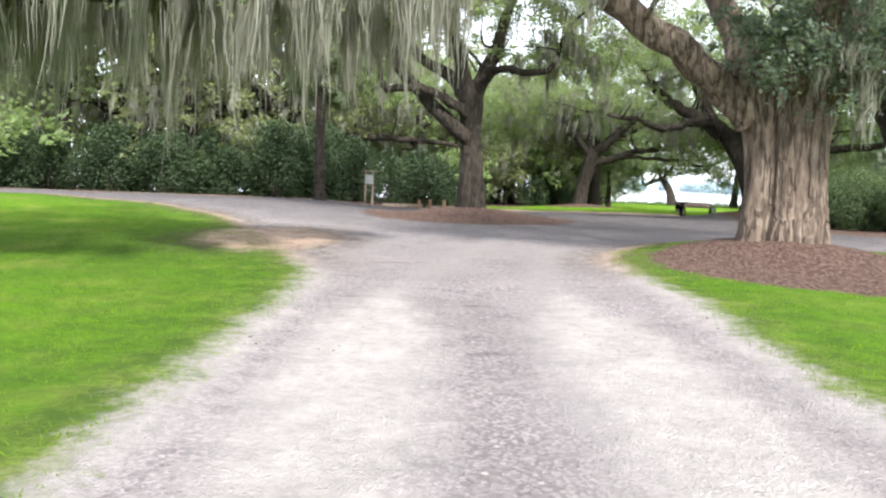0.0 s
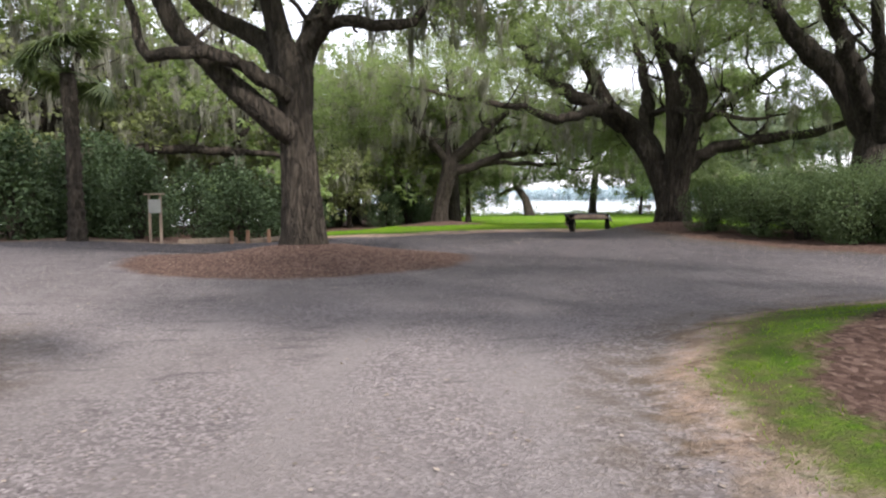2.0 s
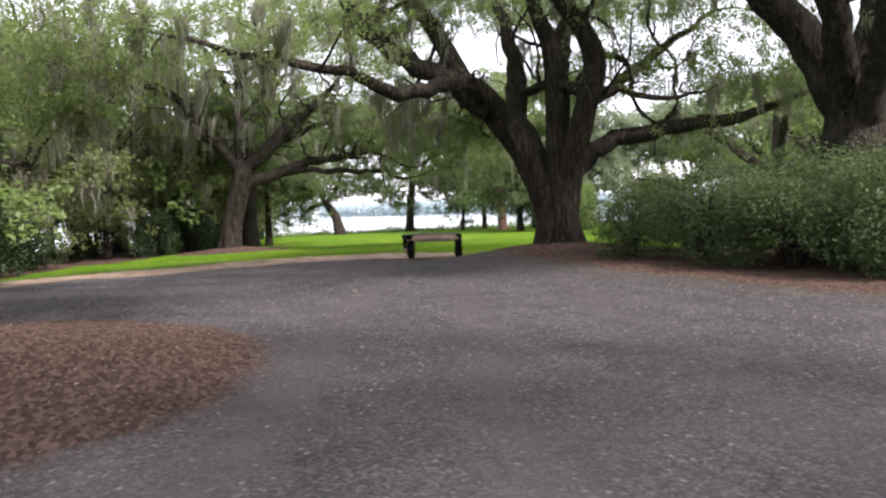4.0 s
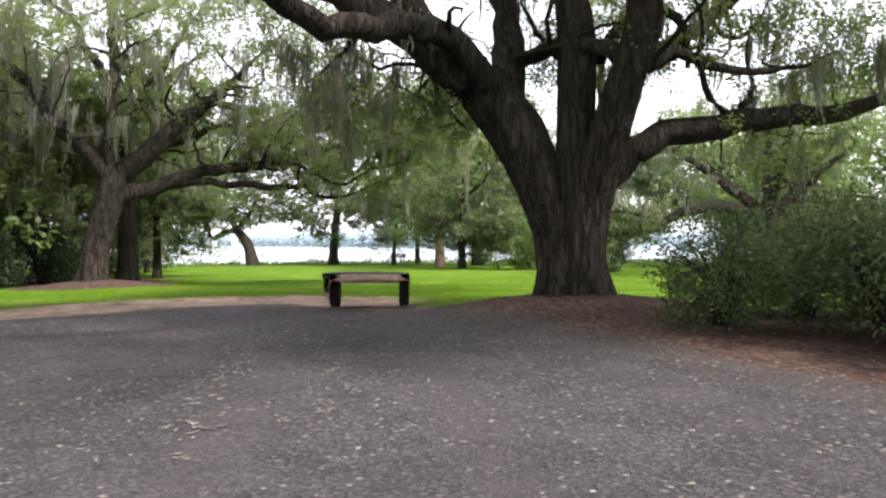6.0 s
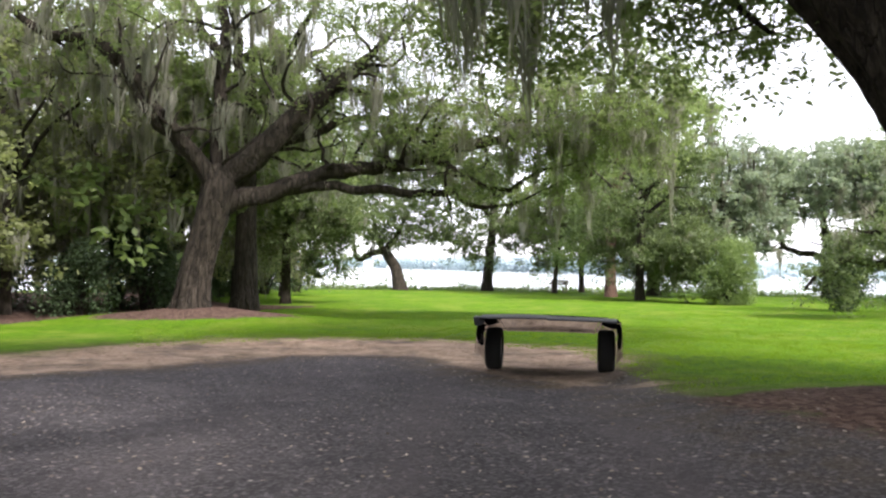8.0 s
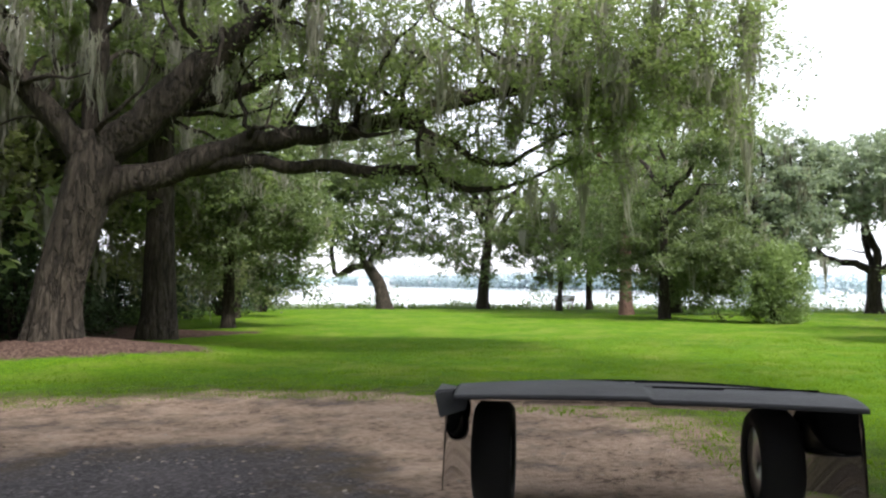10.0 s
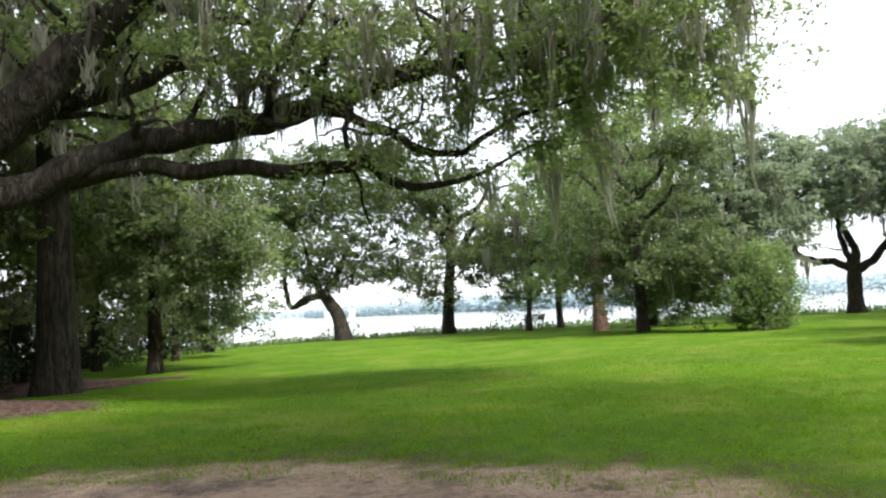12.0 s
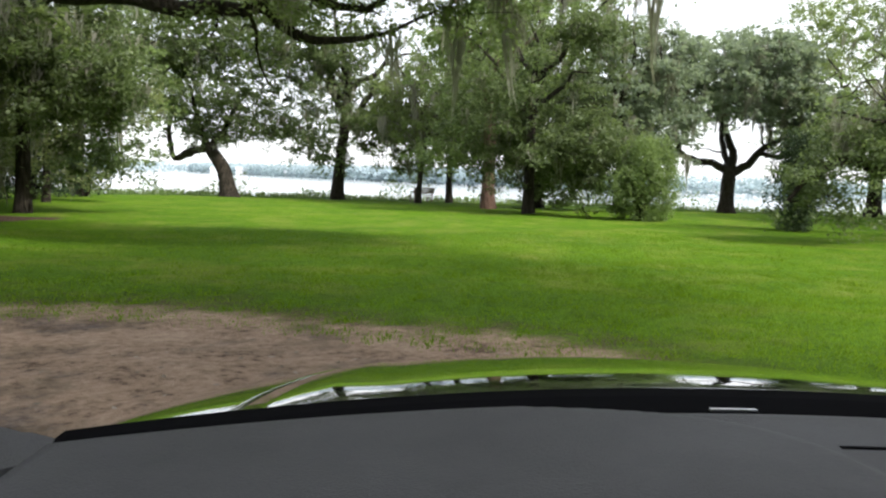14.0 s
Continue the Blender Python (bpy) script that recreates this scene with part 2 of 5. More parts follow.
def tree(name, label, at, trunks, limbs, crown, clumps, per_clump, leaf=(0.115, 0.062), moss=150, seed=1, bark=None, leafmat=None,
         clump_size=(0.5, 0.5, 0.32), flare=0.55, moss_len=(0.35, 1.4), moss_label="hanging grey Spanish moss", strands=19, low=2.2, group="", trunk_sides=20, far=False, moss_top=99, boughs=0, drapes=(), fine=1.0):
    """A tree: trunks and limbs as lines of x, y, z, r from its foot, a crown of leafy clumps within ellipsoids, and moss."""
    rng = np.random.default_rng(seed)
    bark, leafmat = bark or M_BARK, leafmat or M_OAK_LEAF
    top = thing(name, at, label, "tree", group)
    skel = []
    joined = []
    for row, is_trunk in [(r, True) for r in trunks] + [(r, False) for r in limbs]:
        ln = smooth_line(row, 0.5 if far else 0.16 if is_trunk else 0.3)
        if is_trunk:
            ln[0, 2] -= 0.25
        else:
            wob = rng.normal(size=(len(ln), 3)) * (0.10 if far else 0.035)
            wob[0] = 0
            ln[:, :3] += wob
        sides = (8 if far else trunk_sides) if is_trunk else (6 if far else 16)
        v, f = tube(ln, sides, rng, 0.085 if is_trunk else 0.09, flare if is_trunk else 0, 5, 0.0 if far else 0.022 if is_trunk else 0.007)
        if far:
            joined.append((v, f))
        else:
            mesh_object("trunk" if is_trunk else "limb", v, f, bark, top, smooth=True)
        skel.append(ln if not is_trunk else ln[len(ln) * 2 // 3:])
    if far:
        mesh_object("trunk", *gather(joined), bark, top, smooth=True)
    sk = np.vstack(skel)
    # leafy clumps within the crown's ellipsoids
    cen = []
    # a row's seventh number multiplies its share of clumps, its eighth is its own lowest height
    vol = np.array([e[3] * e[4] * e[5] * (e[6] if len(e) > 6 else 1) for e in crown])
    for e, share in zip(crown, vol / vol.sum()):
        m = max(1, int(clumps * share))
        d = rng.normal(size=(m * 2, 3))
        d /= np.linalg.norm(d, axis=1)[:, None]
        rr = rng.uniform(0.12, 1.0, m * 2) ** 0.45
        p = np.array(e[:3]) + d * rr[:, None] * np.array(e[3:6])
        cen.append(p[p[:, 2] > (e[7] if len(e) > 7 else low)][:m])
    cen = np.vstack(cen)
    near = np.min(np.linalg.norm(cen[:, None, :] - sk[None, ::3, :3], axis=2), axis=1)
    cen = cen[np.argsort(near)]
    pts, rad = [q for q in sk[:, :3]], [q for q in sk[:, 3]]
    arr, ra = np.array(pts), np.array(rad)
    tubes, tips = [], []
    # crooked secondary boughs off the limbs
    start = np.nonzero((ra > 0.045) & (ra < 0.3) & (arr[:, 2] > low - 0.6))[0]
    for k in rng.choice(start, boughs) if boughs else ():
        s, r0 = arr[k], min(ra[k] * rng.uniform(0.35, 0.55), 0.07)
        h = rng.normal(size=3) * [1, 1, 0.35] + [0, 0, 0.35]
        h /= np.linalg.norm(h)
        L, m = rng.uniform(1.2, 3.4), 11
        ln = [s]
        for i in range(m - 1):
            h = h + rng.normal(size=3) * [0.3, 0.3, 0.28] + [0, 0, 0.06]
            h /= np.linalg.norm(h)
            ln.append(ln[-1] + h * L / (m - 1))
        ln = np.hstack([np.array(ln), np.linspace(r0, 0.012, m)[:, None]])
        tubes.append(tube(ln, 6))
        arr = np.vstack([arr, ln[2:, :3]])
        ra = np.concatenate([ra, ln[2:, 3]])
    for c in cen:
        dist = np.linalg.norm(arr - c, axis=1)
        # branches rise outwards: prefer to start from below
        k = int(np.argmin(dist + 0.5 * np.maximum(arr[:, 2] - c[2], 0)))
        s, d = arr[k], c - arr[k]
        L = np.linalg.norm(d)
        if L < 0.25:
            tips.append(c)
            continue
        r0 = min(ra[k] * 0.75, 0.018 + 0.026 * L)
        m = 3 if far else 5
        u = np.linspace(0, 1, m)[:, None]
        side = rng.normal(size=3) * 0.14 * L
        ln = s + d * u + side * np.sin(np.pi * u) + np.array([0, 0, 0.10 * L]) * np.sin(np.pi * u * 0.9)
        ln = np.hstack([ln, np.linspace(r0, max(0.006, r0 * 0.4), m)[:, None]])
        tubes.append(tube(ln, 3 if far else 5))
        arr = np.vstack([arr, ln[1:, :3]])
        ra = np.concatenate([ra, ln[1:, 3]])
        tips.append(c)
    if tubes:
        mesh_object("branchwork", *gather(tubes), bark, top, smooth=True)["kind"] = "stuff"
    tips = np.array(tips)
    sizes = rng.uniform(0.6, 1.35, len(tips))
    rep = np.repeat(np.arange(len(tips)), per_clump)
    puffs = rng.normal(size=(len(tips), 4, 3)) * np.array(clump_size) * 0.75
    pos = tips[rep] + (puffs[rep, rng.integers(0, 4, len(rep))] + rng.normal(size=(len(rep), 3)) * np.array(clump_size) * 0.25) * sizes[rep][:, None]
    mesh_object("crown", *leaves(pos, leaf[0], leaf[1], rng), leafmat, top)["kind"] = "stuff"
    if moss:
        high = arr[(arr[:, 2] > low + 0.3) & (arr[:, 2] < moss_top) & (ra < 0.17)]
        pick = high[rng.integers(0, len(high), moss)]
        tufts = [moss_strands(pick, rng, moss_len, strands, 0.11 if fine == 1 else 0.15, fine)]
        for dx, dy, dz, reach, count, longest in drapes:
            close = arr[np.linalg.norm(arr - [dx, dy, dz], axis=1) < reach]
            tufts.append(moss_strands(close[rng.integers(0, len(close), count)], rng, (0.6, longest), 22, 0.09))
        mesh_object("moss", *gather(tufts), M_MOSS, top, moss_label)["kind"] = "stuff"
    return top


def shrub(name, label, at, size, count, leaf, seed, leafmat, group="", stems=9, category="shrub"):
    """A bush: stems from one foot under an uneven mass of leaves."""
    rng = np.random.default_rng(seed)
    top = thing(name, at, label, category, group)
    lumps = []
    for i in range(stems * 3):
        a, h, r = rng.uniform(0, 6.28), rng.uniform(0.12, 0.9), rng.uniform(0.2, 0.8)
        lumps.append((math.cos(a) * size[0] * r * (1.15 - h * 0.6), math.sin(a) * size[1] * r * (1.15 - h * 0.6), size[2] * h))
    lumps = np.array(lumps)
    tubes = []
    for p in lumps:
        u = np.linspace(0, 1, 5)[:, None]
        ln = p * u + np.array([0, 0, 0.2 * size[2]]) * np.sin(np.pi * u) + rng.normal(size=3) * 0.05
        ln[0] = [p[0] * 0.12, p[1] * 0.12, -0.1]
        tubes.append(tube(np.hstack([ln, np.linspace(0.035, 0.01, 5)[:, None]]), 5))
    mesh_object("stemwork", *gather(tubes), M_BARK, top, smooth=True)["kind"] = "stuff"
    rep = rng.integers(0, len(lumps), count)
    d = rng.normal(size=(count, 3))
    d /= np.linalg.norm(d, axis=1)[:, None]
    d *= (rng.uniform(0.25, 1.0, count) ** 0.4)[:, None]
    pos = lumps[rep] + d * np.array([size[0], size[1], size[2] * 0.85]) * 0.34
    pos[:, 2] = np.abs(pos[:, 2]) + 0.03
    mesh_object("foliage", *leaves(pos, leaf[0], leaf[1], rng), leafmat, top)["kind"] = "stuff"
    return top


# ---- ground ----
def ground_z(x, y):
    """Height of the ground: level drive, low mounds round the oaks, a slope to the lawn and a bank down to the lake."""
    x, y = np.asarray(x, float), np.asarray(y, float)
    z = np.interp(y, [-50, 33, 46, 66, 84, 90], [0, 0, -0.36, -0.55, -0.75, -0.85])
    z = z + 0.28 * np.clip((-1 - x) / 5, 0, 1) * np.clip((y - 14) / 14, 0, 1) * np.clip((52 - y) / 10, 0, 1)
    for cx, cy, r, h in ((1.0, 27.7, 2.6, 0.38), (6.4, 15.2, 2.4, 0.38), (14.15, 36.8, 3.0, 0.40), (9.5, 55.2, 2.6, 0.34), (17.5, 30.8, 3, 0.2)):
        z = z + h * np.exp(-((x - cx) ** 2 + (y - cy) ** 2) / (2 * (r * 0.62) ** 2))
    shore = np.interp(x, [-60, -5, 6, 25, 37, 48, 64, 90], [72, 74, 88, 92.5, 88.5, 81, 62, 40])
    return z - np.clip((y - shore) / 7, 0, 1) ** 1.3 * 3.2 - np.clip((y - shore - 7) / 40, 0, 1) * 6 


def surf_z(x, y, gravel):
    """The ground's surface with its waves and the sunken drive."""
    return ground_z(x, y) + 0.02 * np.sin(x * 1.3 + 0.4 * y) * np.sin(y * 0.9) - 0.03 * np.clip(gravel / 0.4, 0, 1)


def inside(poly, x, y):
    """Signed distance to a closed outline: positive inside."""
    p = np.asarray(poly, float)
    d = np.full(x.shape, 1e9)
    ins = np.zeros(x.shape, bool)
    for (ax, ay), (bx, by) in zip(p, np.roll(p, -1, 0)):
        ex, ey = bx - ax, by - ay
        t = np.clip(((x - ax) * ex + (y - ay) * ey) / (ex * ex + ey * ey), 0, 1)
        d = np.minimum(d, np.hypot(x - ax - t * ex, y - ay - t * ey))
        if by != ay:
            ins ^= ((ay > y) != (by > y)) & (x < ex * (y - ay) / (by - ay) + ax)
    return np.where(ins, d, -d)


DRIVE = [(-1.6, -40), (-1.6, 8.3), (-1.7, 10.7), (-2.2, 12.3), (-3.1, 14.9), (-5.4, 20.5), (-8.7, 25), (-14, 28.5), (-40, 31), (-40, 37), (-20, 35), (-12, 34.5), (-6, 36), (-2.5, 36.8),
         (0, 39), (1.2, 44.5), (4, 45.6), (7, 47), (9.7, 48.6), (11.8, 48.8), (13.4, 47.9), (14.3, 47), (15.3, 46), (14.9, 44), (14.1, 41.6), (13.3, 39.8), (12.8, 38.6), (12.6, 36), (12.6, 33), (12.2, 30),
         (12.2, 27.5), (13, 25.5), (20, 23), (60, 21), (60, 17), (12, 17.9), (7.3, 18.1), (5.5, 17.6), (4.5, 17.0), (3.4, 15.4), (2.9, 13.6), (2.9, 9), (2.65, 6), (2.6, -40)]
HEDGE_BED = [(12.9, 38.9), (14, 39.0), (15.2, 38.6), (16.0, 37.4), (16.8, 35.8), (18.4, 34.6), (20.5, 32), (24, 25), (13, 24.8), (12, 27.5), (12.0, 30), (12.3, 33), (12.4, 36), (12.6, 38.4)]
WOODS = [(-60, 37.5), (-40, 37), (-20, 35), (-12, 34.5), (-6, 36), (-2.5, 36.8), (0, 39), (0.8, 46), (3, 52), (6, 55), (7, 58), (9, 59), (11.5, 60.5), (14, 62), (14, 63), (11, 66), (9, 80), (-60, 80)]


def ellipse_in(cx, cy, a, b, x, y):
    return (1 - np.hypot((x - cx) / a, (y - cy) / b)) * min(a, b)


def regions(x, y):
    """Signed distances to gravel, mulch and bare sand."""
    gravel = inside(DRIVE, x, y)
    mulch = np.maximum.reduce([ellipse_in(0.9, 27.7, 3.6, 3.9, x, y), ellipse_in(6.5, 13.3, 3.0, 3.2, x, y), ellipse_in(9.5, 55.2, 2.6, 2.0, x, y), inside(HEDGE_BED, x, y), inside(WOODS, x, y)])
    lawn_side = np.clip((y - 41) / 3, 0, 1) * np.clip((x - 0) / 3, 0, 1)
    sand = np.where(lawn_side > 0, 1.5 * lawn_side - np.abs(gravel - 0.9), 0.12 - np.abs(gravel - 0.1))
    track = 0.55 - np.minimum(np.abs(x - 1.45), np.abs(x + 0.55))
    sand = np.maximum(sand, np.where(y < 11, track - np.clip((y - 7) / 5, 0, 1), -9))
    sand = np.where(inside(HEDGE_BED, x, y) > -1.6, np.minimum(sand, -0.6), sand)
    sand = np.maximum(sand, ellipse_in(-3.4, 16.2, 1.3, 2.6, x, y))
    return gravel, mulch, sand


def grading(lo, hi, step, far_lo, far_hi):
    a = list(np.arange(lo, hi, step))
    s, v = step, hi
    while v < far_hi:
        a.append(v)
        s *= 1.25
        v += s
    s, v = step, lo
    while v > far_lo:
        s *= 1.25
        v -= s
        a.insert(0, v)
    return np.array(a)


k = Mat("ground")
att = {}
for nm in ("gravel", "mulch", "sand", "pale", "dark", "track"):
    a = k.n.new("ShaderNodeAttribute")
    a.attribute_name = nm
    att[nm] = a.outputs["Fac"]
ragged = k.math("SUBTRACT", k.noise(1.6, 6, 0.65), 0.5)
finer = k.math("SUBTRACT", k.noise(9, 5, 0.7), 0.5)
edge = k.math("ADD", k.math("MULTIPLY", ragged, 0.7), k.math("MULTIPLY", finer, 0.6))


def mask(nm, soft, shift=0.0):
    v = k.math("ADD", k.math("ADD", att[nm], edge), shift)
    return k.ramp(k.math("ADD", k.math("MULTIPLY", v, 0.5 / soft), 0.5), (0.0, (0, 0, 0)), (1.0, (1, 1, 1)))


pebble = k.n.new("ShaderNodeTexVoronoi")
pebble.inputs["Scale"].default_value = 42
k.link(k.tc.outputs["Object"], pebble.inputs["Vector"])
stone = k.ramp(pebble.outputs["Color"], (0.0, (0.062, 0.054, 0.055)), (0.5, (0.178, 0.158, 0.158)), (1.0, (0.42, 0.385, 0.38)))
dust = k.noise(0.55, 5, 0.6)
gravel_col = k.mix(k.ramp(dust, (0.35, (0.1,) * 3), (0.7, (0.6,) * 3)), stone, (0.24, 0.215, 0.205))
gravel_col = k.mix(k.ramp(k.noise(0.22, 5, 0.6), (0.38, (0, 0, 0)), (0.62, (0.55,) * 3)), gravel_col, (0.115, 0.103, 0.10))
# darker gravel under the oaks: canopy shade put into the colour
shaded_gravel = k.ramp(k.noise(1.3, 5, 0.65), (0.35, (0.028, 0.025, 0.028)), (0.65, (0.066, 0.058, 0.061)))
shaded_gravel = k.mix(0.45, shaded_gravel, k.ramp(pebble.outputs["Color"], (0.1, (0.02, 0.02, 0.022)), (0.6, (0.07, 0.068, 0.072)), (1.0, (0.20, 0.19, 0.19))))
gravel_col = k.mix(k.math("MULTIPLY", att["dark"], 0.88), gravel_col, shaded_gravel)
blot = k.ramp(k.noise(1.7, 5, 0.7, (0.55, 1.5, 1)), (0.56, (0, 0, 0)), (0.70, (0.6,) * 3))
gravel_col = k.mix(blot, gravel_col, (0.045, 0.042, 0.046))
speck = k.n.new("ShaderNodeTexVoronoi")
speck.inputs["Scale"].default_value = 12
k.link(k.tc.outputs["Object"], speck.inputs["Vector"])
dot = k.math("MULTIPLY", k.ramp(speck.outputs["Distance"], (0.16, (1, 1, 1)), (0.26, (0, 0, 0))), k.ramp(speck.outputs["Color"], (0.5, (0, 0, 0)), (0.62, (0.8,) * 3)))
gravel_col = k.mix(dot, gravel_col, k.ramp(speck.outputs["Color"], (0.5, (0.13, 0.095, 0.08)), (0.9, (0.36, 0.33, 0.30))))
rut = k.math("MULTIPLY", k.math("SUBTRACT", 1.0, k.math("MULTIPLY", att["dark"], 0.75)), k.ramp(k.noise(1.0, 5, 0.65, (2.2, 0.35, 1)), (0.50, (0, 0, 0)), (0.68, (0.5,) * 3)))
gravel_col = k.mix(rut, gravel_col, (0.20, 0.185, 0.18))
worn = k.math("MULTIPLY", att["track"], k.ramp(k.noise(2.6, 5, 0.65), (0.3, (0.25,) * 3), (0.65, (0.75,) * 3)))
# wheel tracks get the same canopy shade in their colour
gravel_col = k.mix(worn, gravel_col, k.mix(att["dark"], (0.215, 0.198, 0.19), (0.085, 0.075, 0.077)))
grass_n = k.noise(26, 6, 0.75)
grass_col = k.ramp(grass_n, (0.3, (0.036, 0.09, 0.004)), (0.5, (0.085, 0.172, 0.006)), (0.72, (0.152, 0.248, 0.012)))
grass_col = k.mix(k.ramp(k.noise(0.25, 4, 0.6), (0.35, (0, 0, 0)), (0.65, (0.5,) * 3)), grass_col, (0.05, 0.115, 0.012))
tuft = k.ramp(k.noise(6.5, 5, 0.7), (0.36, (0.55,) * 3), (0.52, (0, 0, 0)))
grass_col = k.mix(tuft, grass_col, (0.03, 0.07, 0.008))
dry = k.ramp(k.noise(0.8, 5, 0.65), (0.49, (0, 0, 0)), (0.72, (0.6,) * 3))
grass_col = k.mix(dry, grass_col, (0.20, 0.22, 0.045))
chip = k.n.new("ShaderNodeTexVoronoi")
chip.inputs["Scale"].default_value = 30
mpc = k.n.new("ShaderNodeMapping")
mpc.inputs["Scale"].default_value = (1, 0.45, 1)
k.link(k.tc.outputs["Object"], mpc.inputs["Vector"])
k.link(mpc.outputs[0], chip.inputs["Vector"])
mulch_col = k.ramp(chip.outputs["Color"], (0.0, (0.034, 0.021, 0.017)), (0.5, (0.080, 0.051, 0.040)), (1.0, (0.155, 0.108, 0.088)))
sand_n = k.math("ADD", k.math("MULTIPLY", k.noise(13, 6, 0.75), 0.6), k.math("MULTIPLY", k.noise(2.2, 4, 0.6), 0.4))
sand_col = k.mix(att["pale"], k.ramp(sand_n, (0.38, (0.09, 0.063, 0.046)), (0.47, (0.26, 0.188, 0.138)), (0.68, (0.43, 0.328, 0.252))), k.ramp(sand_n, (0.3, (0.19, 0.175, 0.165)), (0.7, (0.36, 0.335, 0.31))))
straw = k.ramp(grass_n, (0.3, (0.10, 0.085, 0.03)), (0.7, (0.30, 0.26, 0.11)))
col = k.mix(k.math("MULTIPLY", mask("gravel", 0.3, 0.3), 0.55), grass_col, straw)
col = k.mix(mask("gravel", 0.12), col, gravel_col)
# sparse grass by the drive, darkened with tree shade put into its colour
thin = k.math("MULTIPLY", mask("sand", 1.6, 2.0), k.ramp(k.noise(2.4, 6, 0.7), (0.38, (0.9,) * 3), (0.6, (0.35,) * 3)))
col = k.mix(k.math("MULTIPLY", thin, k.math("SUBTRACT", 1.0, mask("gravel", 0.12))), col, (0.034, 0.066, 0.010))
soil = k.math("MULTIPLY", mask("sand", 0.4, 0.55), k.ramp(k.noise(3.4, 6, 0.7), (0.42, (0.85,) * 3), (0.58, (0.1,) * 3)))
col = k.mix(k.math("MULTIPLY", soil, k.math("SUBTRACT", 1.0, att["pale"])), col, (0.085, 0.066, 0.042))
patchy = k.ramp(k.noise(1.3, 6, 0.7), (0.36, (0.25,) * 3), (0.52, (0.95,) * 3))
col = k.mix(k.math("MULTIPLY", mask("sand", 0.22), k.math("MAXIMUM", patchy, att["pale"])), col, sand_col)
col = k.mix(mask("mulch", 0.15), col, mulch_col)
k.set(col, 1.0, spec=0.06)
k.bump(k.math("ADD", k.math("MULTIPLY", pebble.outputs["Distance"], 0.4), k.math("ADD", grass_n, k.noise(2.2, 4))), 0.9, 0.035)
M_GROUND = k.m

gx = grading(-26, 40, 0.25, -1500, 1500)
gy = grading(-6, 94, 0.25, -1500, 1500)
GX, GY = np.meshgrid(gx, gy)
grav, mul, snd = regions(GX, GY)
GZ = surf_z(GX, GY, grav)
rough_rng = np.random.default_rng(4)
GZ = GZ + rough_rng.normal(size=GZ.shape) * np.where(grav > 0, 0.005, 0.009)
nx, ny = len(gx), len(gy)
idx = np.arange(nx * ny).reshape(ny, nx)
quad = np.stack([idx[:-1, :-1], idx[:-1, 1:], idx[1:, 1:], idx[1:, :-1]], -1).reshape(-1, 4)
flat = np.stack([GX, GY, GZ], -1).reshape(-1, 3)
near = (np.abs(GX) < 80) & (GY > -60) & (GY < 110)


def at_face(a):
    return (a[:-1, :-1] + a[1:, 1:]).ravel() * 0.5


fm, fg = at_face(mul), at_face(grav)
kind_of = np.where(fm > 0, 2, np.where(fg > 0, 1, 0))
wheel_way = smooth_line([(0, -4, 0, 1), (0.1, 5, 0, 1), (0.6, 11, 0, 1), (2.4, 19, 0, 1), (5.6, 26.5, 0, 1), (8.6, 33, 0, 1), (11.0, 38.6, 0, 1), (12.6, 42.5, 0, 1)], 0.3)[:, :2]
track = np.zeros(GX.shape)
close = (np.abs(GX - 5) < 14) & (GY > -6) & (GY < 48)
off = np.min(np.hypot(GX[close][:, None] - wheel_way[None, :, 0], GY[close][:, None] - wheel_way[None, :, 1]), axis=1)
track[close] = np.exp(-((off - 0.78) / 0.24) ** 2) + 0.6 * np.exp(-((off - 2.5) / 0.3) ** 2)
# dark rises along the drive and stands in for canopy shade
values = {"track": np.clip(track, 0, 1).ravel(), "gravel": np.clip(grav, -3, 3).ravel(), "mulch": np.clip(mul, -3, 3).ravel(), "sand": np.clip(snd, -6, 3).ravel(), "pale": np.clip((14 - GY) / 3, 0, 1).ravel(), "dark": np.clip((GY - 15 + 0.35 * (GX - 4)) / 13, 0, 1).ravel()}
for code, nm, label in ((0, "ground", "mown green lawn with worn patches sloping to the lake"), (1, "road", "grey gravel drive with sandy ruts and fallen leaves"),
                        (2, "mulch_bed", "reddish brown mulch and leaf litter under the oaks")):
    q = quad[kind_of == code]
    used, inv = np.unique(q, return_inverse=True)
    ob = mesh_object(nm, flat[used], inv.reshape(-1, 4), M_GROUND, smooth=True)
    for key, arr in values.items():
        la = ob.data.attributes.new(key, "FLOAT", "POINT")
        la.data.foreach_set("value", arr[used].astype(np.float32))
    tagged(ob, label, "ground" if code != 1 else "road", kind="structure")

# lake
k = Mat("water")
# pale base colour stands in for bright sky mirrored in the lake
k.set((0.6, 0.64, 0.66), 0.12)
k.bump(k.noise(0.9, 4, 0.6, (1, 2.5, 1)), 0.1, 0.05)
bm = bmesh.new()
for c in ((-1400, 60), (1400, 60), (1400, 1400), (-1400, 1400)):
    bm.verts.new((*c, -3.1))
bm.faces.new(bm.verts)
tagged(part("water", bm, k.m), "pale calm lake water reflecting the bright sky", "lake", kind="structure")


def foot(x, y, dz=0.0):
    return (x, y, float(ground_z(x, y)) + dz)


# ---- the great oaks ----
def crown_of(*rows):
    return rows


